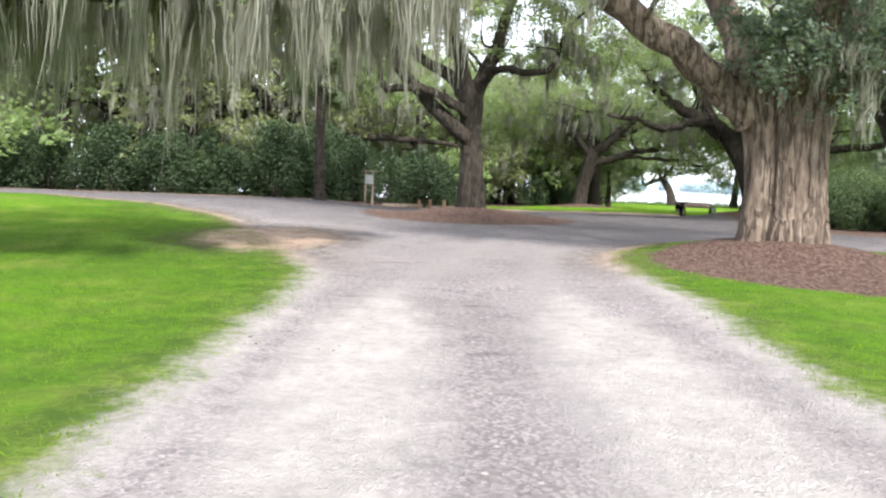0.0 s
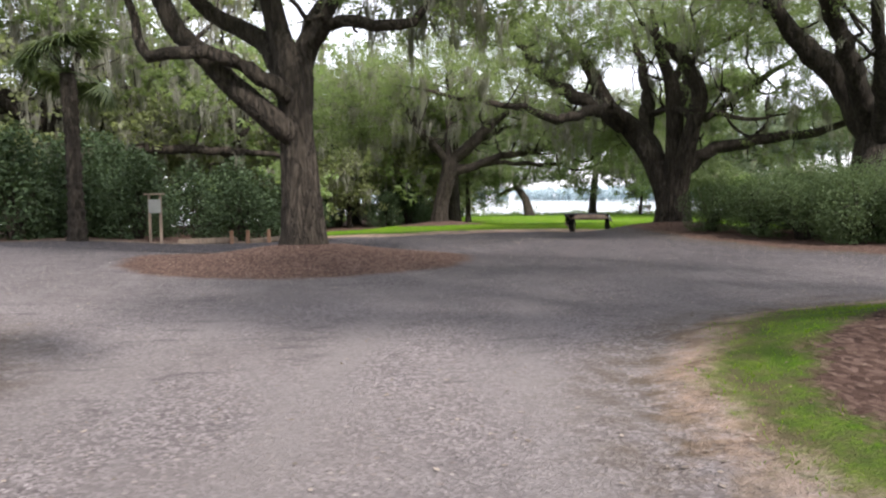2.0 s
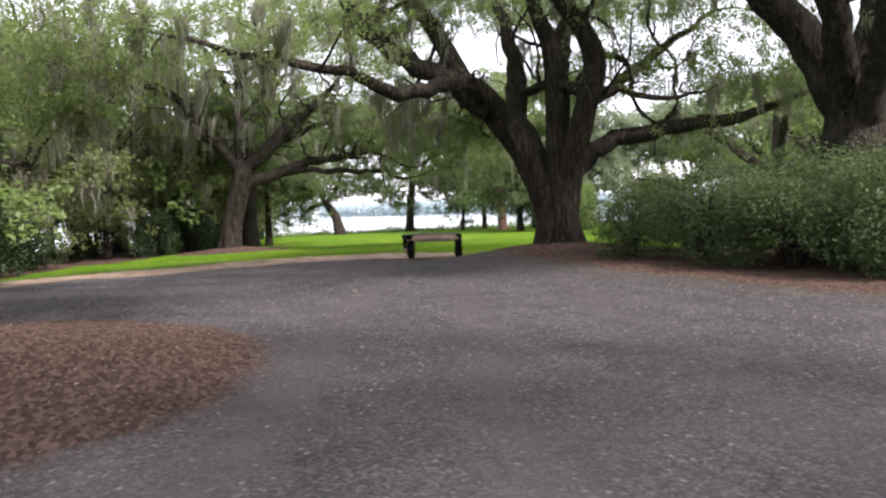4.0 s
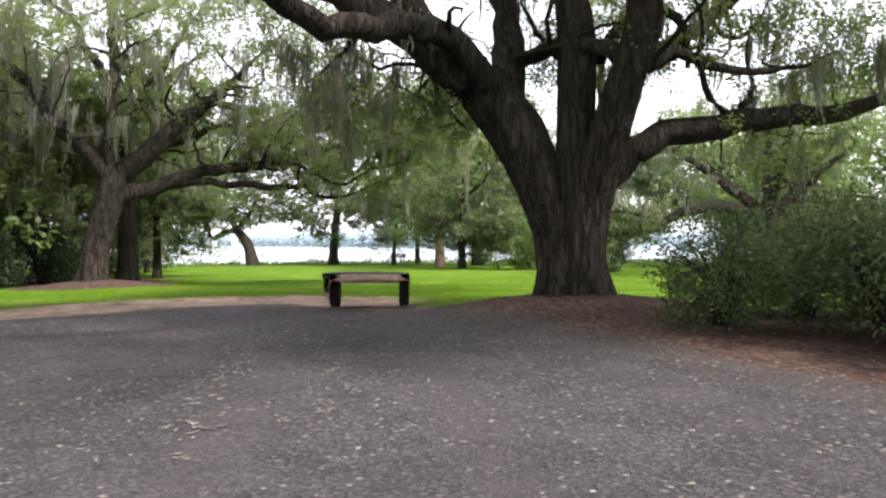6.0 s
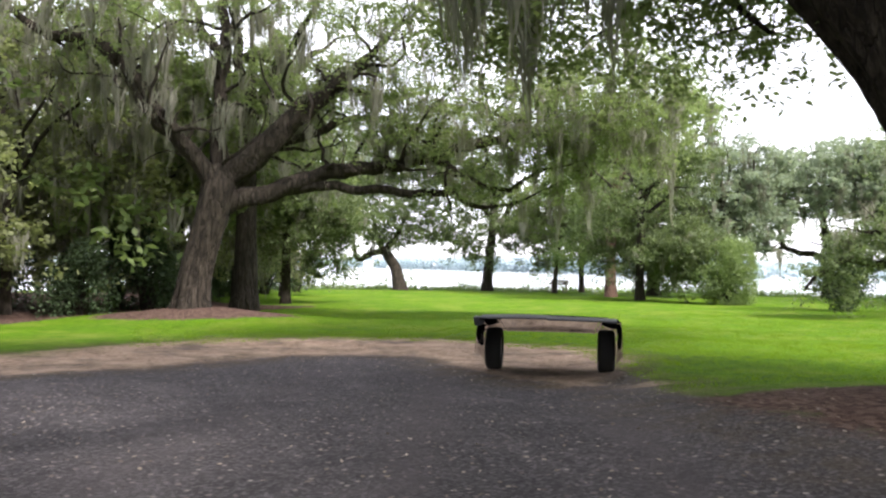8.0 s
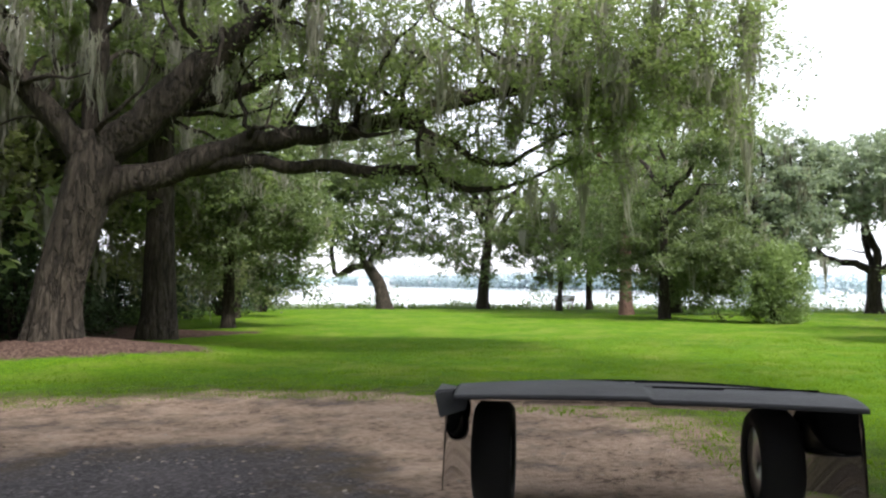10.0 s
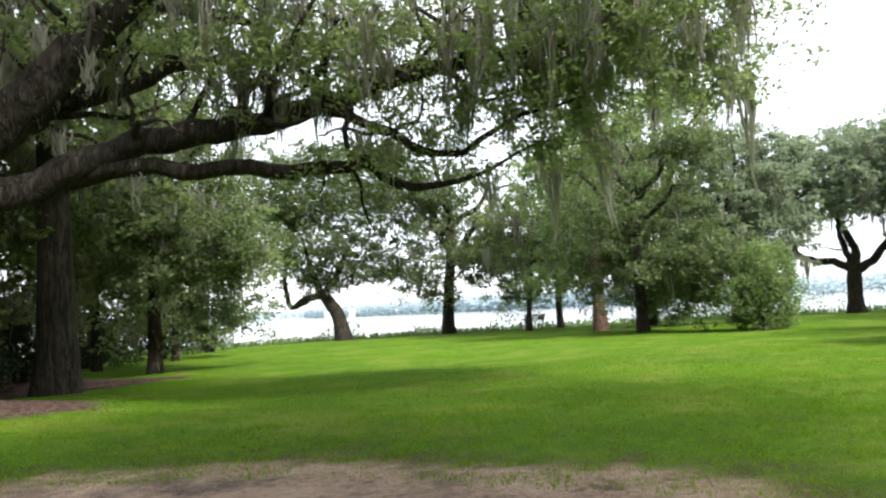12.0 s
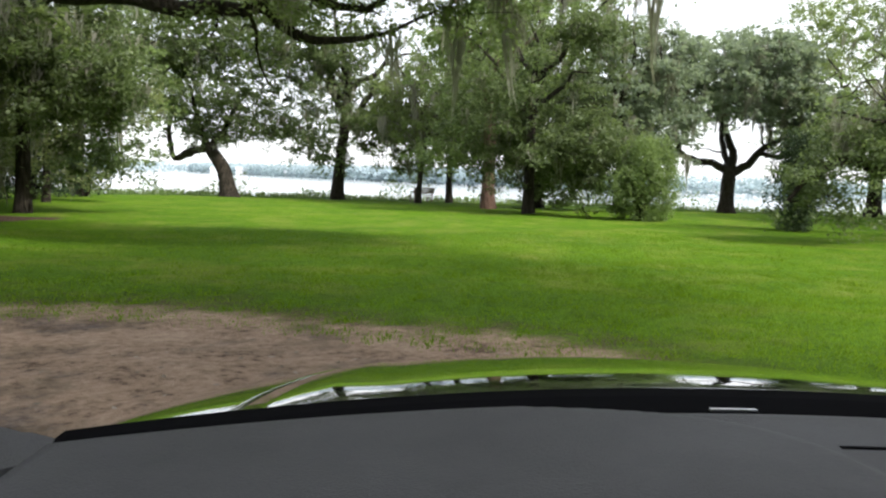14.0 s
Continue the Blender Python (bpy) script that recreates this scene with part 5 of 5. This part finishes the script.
M_DRY = leaf_material("dry_drive_leaf", (0.05, 0.038, 0.03), (0.125, 0.10, 0.082), (0.29, 0.25, 0.21), 0.1, 0.9)
pd = p1 + [0, 0, 0.012]
v, f = leaves(pd, 0.052, 0.03, rng)
v[:, 2] = np.repeat(pd[:, 2], 4) + (v[:, 2] - np.repeat(pd[:, 2], 4)) * 0.3
pr = np.random.default_rng(231)
pale_x = np.where(pr.uniform(0, 1, 160) < 0.6, 7.45, 8.4) + pr.normal(0, 0.16, 160)
pale_y = pr.uniform(31.2, 34.8, 160)
flake = np.stack([pale_x + (pale_y - 33) * 0.4, pale_y, surf_z(pale_x, pale_y, np.full(160, 2.0)) + 0.006], 1)
v2, f2 = leaves(flake, 0.075, 0.04, pr)
v2[:, 2] = np.repeat(flake[:, 2], 4) + (v2[:, 2] - np.repeat(flake[:, 2], 4)) * 0.08
v, f = gather([(v, f), (v2, f2)])
tagged(mesh_object("drive_litter", v, f, M_DRY), "small faded leaf bits and chips strewn on the gravel", "fallen leaves", kind="stuff")

k = Mat("pebble")
isl = k.n.new("ShaderNodeNewGeometry").outputs["Random Per Island"]
k.set(k.ramp(isl, (0.0, (0.09, 0.085, 0.085)), (0.6, (0.2, 0.19, 0.19)), (1.0, (0.42, 0.39, 0.36))), 0.85)
p, rng = scatter(16000, -5, 15, 5, 47, lambda x, y, g, m, sd, u: (g > 0.1) & (m < 0), 222)
n = len(p)
unit = np.array([(1, 0, 0), (0, 1, 0), (-1, 0, 0), (0, -1, 0), (0, 0, 0.7), (0, 0, -0.7)], float)
size = rng.uniform(0.006, 0.024, n)
v = p[:, None, :] + unit[None] * size[:, None, None] * rng.uniform(0.6, 1.4, (n, 6, 1)) + [0, 0, -0.02]
tri = np.array([(0, 1, 4), (1, 2, 4), (2, 3, 4), (3, 0, 4), (1, 0, 5), (2, 1, 5), (3, 2, 5), (0, 3, 5)])
f = (np.arange(n) * 6)[:, None, None] + tri[None]
tagged(mesh_object("gravel_stones", v.reshape(-1, 3), f.reshape(-1, 3), k.m), "loose grey and buff gravel stones on the drive", "gravel", kind="stuff")


# ---- twisted oak behind the palm ----
tree("oak_tree", "old mossy oak with crooked limbs behind woodland shrubs", foot(-8.7, 45.0),
     [[(0, 0, 0, 0.66), (0.1, 0.1, 1.6, 0.58), (0, 0.2, 3.2, 0.56), (-0.1, 0.3, 4.3, 0.5)]],
     [[(-0.1, 0.3, 3.9, 0.36), (-1.4, 0.4, 5.6, 0.30), (-3.0, 0.2, 6.9, 0.25), (-4.8, 0.0, 7.9, 0.18), (-7.0, -0.4, 9.0, 0.06)],
      [(0.2, 0.4, 3.0, 0.28), (2.4, 1.4, 3.6, 0.24), (5.0, 1.8, 3.6, 0.20), (8.2, 2.4, 3.5, 0.14), (10.4, 2.6, 3.2, 0.05)],
      [(0, 0.3, 4.1, 0.38), (0.5, 0.4, 7.0, 0.26), (0.8, 0.6, 10.2, 0.1)],
      [(0.1, 0.1, 3.9, 0.26), (1.3, -1.4, 5.6, 0.18), (2.2, -2.4, 7.4, 0.08)],
      [(0, 0, 4.0, 0.26), (-1.4, -2.0, 5.8, 0.18), (-2.6, -4.0, 7.4, 0.06)]],
     crown_of((0, 0, 9.6, 6.5, 5.5, 2.4), (-5, 0, 8.4, 3.5, 3, 1.8), (6, 2, 6.2, 4, 3, 1.4)), 380, 65, (0.2, 0.12), moss=700, seed=77, strands=10, boughs=40, drapes=((5, 2, 4.6, 3.6, 90, 1.8), (-3, 0, 7, 3.5, 80, 2.6), (1.5, -1.6, 6.5, 2.6, 60, 2.4)), low=4.6, moss_len=(0.6, 2.4))

# ---- palm ----
palm = thing("palm_tree", foot(-5.4, 35.7), "cabbage palm with rough brown trunk and drooping fan fronds", "palm")
rng = np.random.default_rng(300)
ln = smooth_line([(0, 0, -0.1, 0.27), (-0.02, 0.1, 1.2, 0.23), (-0.05, 0.2, 2.6, 0.22), (-0.15, 0.35, 4.9, 0.24)], 0.09)
ln[:, 3] *= 1 + 0.10 * np.sin(np.arange(len(ln)) * 2.1)
mesh_object("trunk", *tube(ln, 14, rng, 0.06, 0.25, 7), M_BARK, palm, smooth=True)


def frond_mesh(seed):
    r = np.random.default_rng(seed)
    u = np.linspace(0, 1, 7)[:, None]
    stem = np.hstack([u * 1.0, u * 0, 0.35 * np.sin(u * 1.9), 0.022 - 0.012 * u])
    pieces = [tube(stem, 5)]
    tip, n = stem[-1, :3], 26
    for i in range(n):
        a = -1.9 + 3.8 * i / (n - 1)
        L = 0.85 * (1 - 0.25 * abs(a) / 1.9) * r.uniform(0.85, 1.1)
        d = np.array([math.cos(a), math.sin(a), 0.0])
        w = np.array([-math.sin(a), math.cos(a), 0.0]) * 0.028
        mid, end = tip + d * L * 0.55 + [0, 0, -0.05], tip + d * L + [0, 0, -0.42 * r.uniform(0.7, 1.3)]
        v = np.array([tip - w * 0.3, tip + w * 0.3, mid + w, mid - w, end + w * 0.15, end - w * 0.15])
        pieces.append((v, np.array([[0, 1, 2, 3], [3, 2, 4, 5]])))
    return gather(pieces)


first = mesh_object("frond", *frond_mesh(1), M_PALM_LEAF, palm)
for i in range(30):
    fr = first if i == 0 else new("frond", first.data)
    fr.parent = palm
    tiltd = -50 + 95 * ((i * 0.618) % 1)
    fr.matrix_basis = pose(-0.15, 0.35, 4.75 + 0.25 * ((i * 0.37) % 1), 0, tiltd, i * 137.5)

# ---- small things by the drive ----
k = Mat("weathered_wood")
grain = k.noise(9, 5, 0.6, (1, 1, 0.15))
k.set(k.ramp(grain, (0.3, (0.10, 0.075, 0.055)), (0.7, (0.24, 0.19, 0.145))), 0.85)
k.bump(grain, 0.4, 0.01)
M_WOOD = k.m
k = Mat("orange_wood")
k.set(k.ramp(k.noise(8, 5, 0.6, (1, 1, 0.2)), (0.3, (0.13, 0.07, 0.04)), (0.7, (0.24, 0.14, 0.085))), 0.8)
M_POST = k.m
k = Mat("grey_bars")
k.set(k.ramp(k.noise(3, 4), (0.3, (0.14, 0.15, 0.14)), (0.7, (0.2, 0.21, 0.195))), 0.7)
M_BARS = k.m


def box(sx, sy, sz, m=None, bevel=0.008):
    bm = bmesh.new()
    bmesh.ops.create_cube(bm, size=1.0)
    bmesh.ops.scale(bm, vec=(sx, sy, sz), verts=bm.verts)
    if bevel:
        bmesh.ops.bevel(bm, geom=bm.edges[:], offset=bevel, segments=2, affect="EDGES")
    if m is not None:
        bmesh.ops.transform(bm, matrix=m, verts=bm.verts)
    return bm


board = thing("notice_board", foot(-3.3, 36.5), "small pale grey notice board on two dark wooden posts", "sign")
for sx in (-0.16, 0.16):
    part("post", box(0.08, 0.09, 1.5, pose(sx, 0, 0.7)), M_WOOD, board)
part("panel", box(0.36, 0.03, 0.42, pose(0, -0.07, 1.1)), M_BARS, board, "pale grey painted panel")
part("cap", box(0.62, 0.2, 0.05, pose(0, -0.02, 1.47)), M_WOOD, board)
for i in range(4):
    part("line", box(0.27 - 0.05 * (i % 2), 0.004, 0.03, pose(0, -0.088, 1.26 - 0.09 * i), 0), M_BARS, board)
for px_, py_ in ((-1.05, 36.9), (-0.55, 37.1), (0.1, 38.0)):
    st = thing("wooden_post", foot(px_, py_), "short reddish brown wooden post beside the drive", "post", "posts beside the drive")
    part("shaft", box(0.12, 0.12, 0.5, pose(0, 0, 0.17), 0.015), M_POST, st)
for x0, y0, x1, y1 in ((-2.7, 36.9, -0.9, 37.3), (-0.6, 37.6, 0.6, 39.4)):
    rail = thing("timber_edging", foot((x0 + x1) / 2, (y0 + y1) / 2), "weathered timber lying along the edge of the drive", "timber", "timbers along the drive")
    part("beam", box(math.hypot(x1 - x0, y1 - y0), 0.16, 0.16, pose(0, 0, 0.06, 0, 0, math.degrees(math.atan2(y1 - y0, x1 - x0))), 0.015), M_WOOD, rail)


def bench(x, y, turn):
    b = thing("park_bench", foot(x, y), "dark wooden park bench facing the lake", "bench", "benches by the lake")
    b.rotation_euler[2] = radians(turn)
    for i in range(4):
        part("seat_slat", box(1.5, 0.09, 0.035, pose(0, -0.16 + 0.11 * i, 0.44)), M_WOOD, b)
    for i in range(3):
        part("back_slat", box(1.5, 0.03, 0.10, pose(0, -0.27 - 0.03 * i, 0.58 + 0.13 * i)), M_WOOD, b)
    for sx in (-0.62, 0.62):
        part("leg", box(0.07, 0.07, 0.56, pose(sx, 0.16, 0.17)), M_WOOD, b)
        part("back_leg", box(0.07, 0.07, 1.0, pose(sx, -0.24, 0.4, 6)), M_WOOD, b)
        part("armrest", box(0.06, 0.5, 0.04, pose(sx, -0.04, 0.64)), M_WOOD, b)


bench(34.9, 83.4, 8)
bench(55.5, 82.0, -25)

# ---- the car at rest: bonnet, cowl and dashboard ----
k = Mat("car_paint")
k.set((0.008, 0.009, 0.010), 0.06)
k.p.inputs["Coat Weight"].default_value = 1.0
k.p.inputs["Coat Roughness"].default_value = 0.03
M_PAINT = k.m
k = Mat("black_plastic")
k.set((0.004, 0.004, 0.005), 0.95, spec=0.02)
M_BLACK = k.m
k = Mat("dash_plastic")
peb = k.n.new("ShaderNodeTexVoronoi")
peb.inputs["Scale"].default_value = 420
k.link(k.tc.outputs["Object"], peb.inputs["Vector"])
k.set(k.ramp(k.noise(6, 4), (0.35, (0.036, 0.036, 0.040)), (0.7, (0.054, 0.054, 0.060))), 0.62, spec=0.35)
k.bump(peb.outputs["Distance"], 0.35, 0.002)
M_DASH = k.m
k = Mat("tyre")
k.set((0.015, 0.015, 0.015), 0.85)
M_TYRE = k.m
k = Mat("alloy")
k.set((0.45, 0.45, 0.46), 0.3, 0.9)
M_ALLOY = k.m


def sheet(name, fn, nu, nv, thick, material, parent, label=""):
    """A curved sheet with thickness: fn(u, v) gives its upper points."""
    u, v = np.meshgrid(np.linspace(0, 1, nu), np.linspace(0, 1, nv))
    x, y, z = fn(u, v)
    top = np.stack([x, y, z], -1).reshape(-1, 3)
    low = top - [0, 0, thick]
    i = np.arange(nu * nv).reshape(nv, nu)
    q = np.stack([i[:-1, :-1], i[:-1, 1:], i[1:, 1:], i[1:, :-1]], -1).reshape(-1, 4)
    n = nu * nv
    rim = np.concatenate([i[0, :], i[1:, -1], i[-1, -2::-1], i[-2:0:-1, 0]])
    nxt = np.roll(rim, -1)
    skirt = np.stack([rim, rim + n, nxt + n, nxt], -1)
    return mesh_object(name, np.vstack([top, low]), np.vstack([q, q[:, ::-1] + n, skirt]), material, parent, label, smooth=True)


EYE_END = Vector((12.227, 41.62, 0.775))
GROUND_END = float(ground_z(12.9, 43.0)) - 0.03 - EYE_END.z
car = thing("car", EYE_END, "black car front with glossy bonnet and grey dashboard", "car")
car.rotation_euler[2] = radians(-28.5)
CX = 0.47                       # middle of the car, to the right of the driver's eye


def hood_z(x, y):
    w = np.abs(x - CX) / 0.92
    d = np.clip(y - 1.06 + 0.20 * ((x - CX) / 0.9) ** 2, 0, 9)
    return -0.277 - 0.012 * (w * 2) ** 2 - 0.16 * d + 0.0168 * (1 - np.exp(-d / 0.12)) - 0.03 * d ** 2 - 0.55 * np.clip(y - 2.12, 0, 9) ** 2


def rear_line(x):
    return 1.06 - 0.20 * ((x - CX) / 0.9) ** 2


def bonnet(u, v):
    half = 0.70 - 0.07 * v
    x = CX + (u * 2 - 1) * half
    y = rear_line(x) * (1 - v) + 2.42 * v - 0.16 * v * ((x - CX) / 0.9) ** 2
    return x, y, hood_z(x, y) + 0.006 * np.exp(-((np.abs(u - 0.5) - 0.44) / 0.03) ** 2)


hood = sheet("bonnet", bonnet, 41, 33, 0.02, M_PAINT, car, "glossy black bonnet reflecting lawn and sky")


def wing(side):
    def fn(u, v):
        inner = 0.705 - 0.07 * v
        x0 = inner + u * (0.92 - inner)
        x = CX + side * x0
        y = (rear_line(x) - 0.04) * (1 - v) + 2.40 * v - 0.16 * v * (x0 / 0.9) ** 2
        z = hood_z(x, y) - 0.012 * u ** 4
        drop = np.clip((u - 0.90) / 0.10, 0, 1) ** 1.5
        return x, y, z - drop * 0.42
    return fn


for sd in (-1, 1):
    sheet("wing", wing(sd), 17, 25, 0.015, M_PAINT, car, "glossy black front wing")


def cowl(u, v):
    x = CX + (u * 2 - 1) * 0.86
    y = (rear_line(x) + 0.02) * v + (rear_line(x) - 0.13) * (1 - v)
    return x, y, -0.282 - 0.026 * (np.abs(x - CX) / 0.9) ** 2 + 0.008 * v


sheet("cowl", cowl, 33, 5, 0.03, M_BLACK, car, "black cowl panel under the windscreen")


def smoothstep(a, b, t):
    t = np.clip((t - a) / (b - a), 0, 1)
    return t * t * (3 - 2 * t)


def dash_z(x, y):
    inside_hood = 1 - (np.abs(x) / 0.468) ** 4 - (np.clip(y - 0.55, 0, 9) / 0.397) ** 4
    hood_lift = 0.012 * smoothstep(0.0, 0.16, inside_hood)
    return -0.274 - 0.016 * (np.abs(x - CX) / 0.9) ** 2 - 0.045 * smoothstep(0.7, 0.3, y) + hood_lift


def dash(u, v):
    x = CX + (u * 2 - 1) * 0.83
    front = rear_line(x) - 0.10
    y = front * v + 0.53 * (1 - v)
    return x, y, dash_z(x, y)


board_ob = sheet("dashboard", dash, 141, 61, 0.02, M_DASH, car, "grained dark grey dashboard top")
part("trim_strip", box(0.74, 0.007, 0.006, pose(0.83, 0.838, float(dash_z(0.83, 0.838)) + 0.001), 0), M_BLACK, board_ob, "thin black trim gap")
part("vent_slot", box(0.30, 0.026, 0.008, pose(0.64, 0.79, float(dash_z(0.64, 0.79)) + 0.001), 0), M_BLACK, board_ob, "black defroster slot")
part("wiper_arm", box(0.06, 0.006, 0.003, pose(0.40, 0.985, -0.277, 0, 0, 2), 0), M_ALLOY, car, "small metal edge of a wiper")
bm = bmesh.new()
pts = [(-0.47, 0.70, -0.30), (-0.33, 0.86, -0.305), (-0.36, 0.90, -0.325), (-0.47, 0.90, -0.29), (-0.44, 0.66, -0.42), (-0.33, 0.80, -0.40)]
bmesh.ops.convex_hull(bm, input=[bm.verts.new(q) for q in pts])
bmesh.ops.bevel(bm, geom=bm.edges[:], offset=0.008, segments=2, affect="EDGES")
part("pillar_trim", bm, M_DASH, car, "grey trim at the foot of the windscreen pillar")
for sd in (-1, 1):
    ang = np.linspace(0, 2 * np.pi, 33)
    wheel = new("wheel")
    wheel.parent = car
    wheel.location = (CX + sd * 0.76, 1.80, GROUND_END + 0.29)
    prof = [(0.20, -0.10), (0.26, -0.11), (0.29, -0.08), (0.29, 0.08), (0.26, 0.11), (0.20, 0.10)]
    vv = np.array([(w, r * math.cos(t), r * math.sin(t)) for r, w in prof for t in ang[:-1]])
    m, nn = 32, len(prof)
    ff = np.array([(i * m + j, i * m + (j + 1) % m, ((i + 1) % nn) * m + (j + 1) % m, ((i + 1) % nn) * m + j) for i in range(nn) for j in range(m)])
    mesh_object("tyre", vv, ff, M_TYRE, wheel, smooth=True)
    prof = [(0.02, -0.06), (0.20, -0.085), (0.205, 0.085), (0.02, 0.06)]
    vv = np.array([(w, r * math.cos(t), r * math.sin(t)) for r, w in prof for t in ang[:-1]])
    nn = len(prof)
    ff = np.array([(i * m + j, i * m + (j + 1) % m, ((i + 1) % nn) * m + (j + 1) % m, ((i + 1) % nn) * m + j) for i in range(nn) for j in range(m)])
    mesh_object("rim", vv, ff, M_ALLOY, wheel)
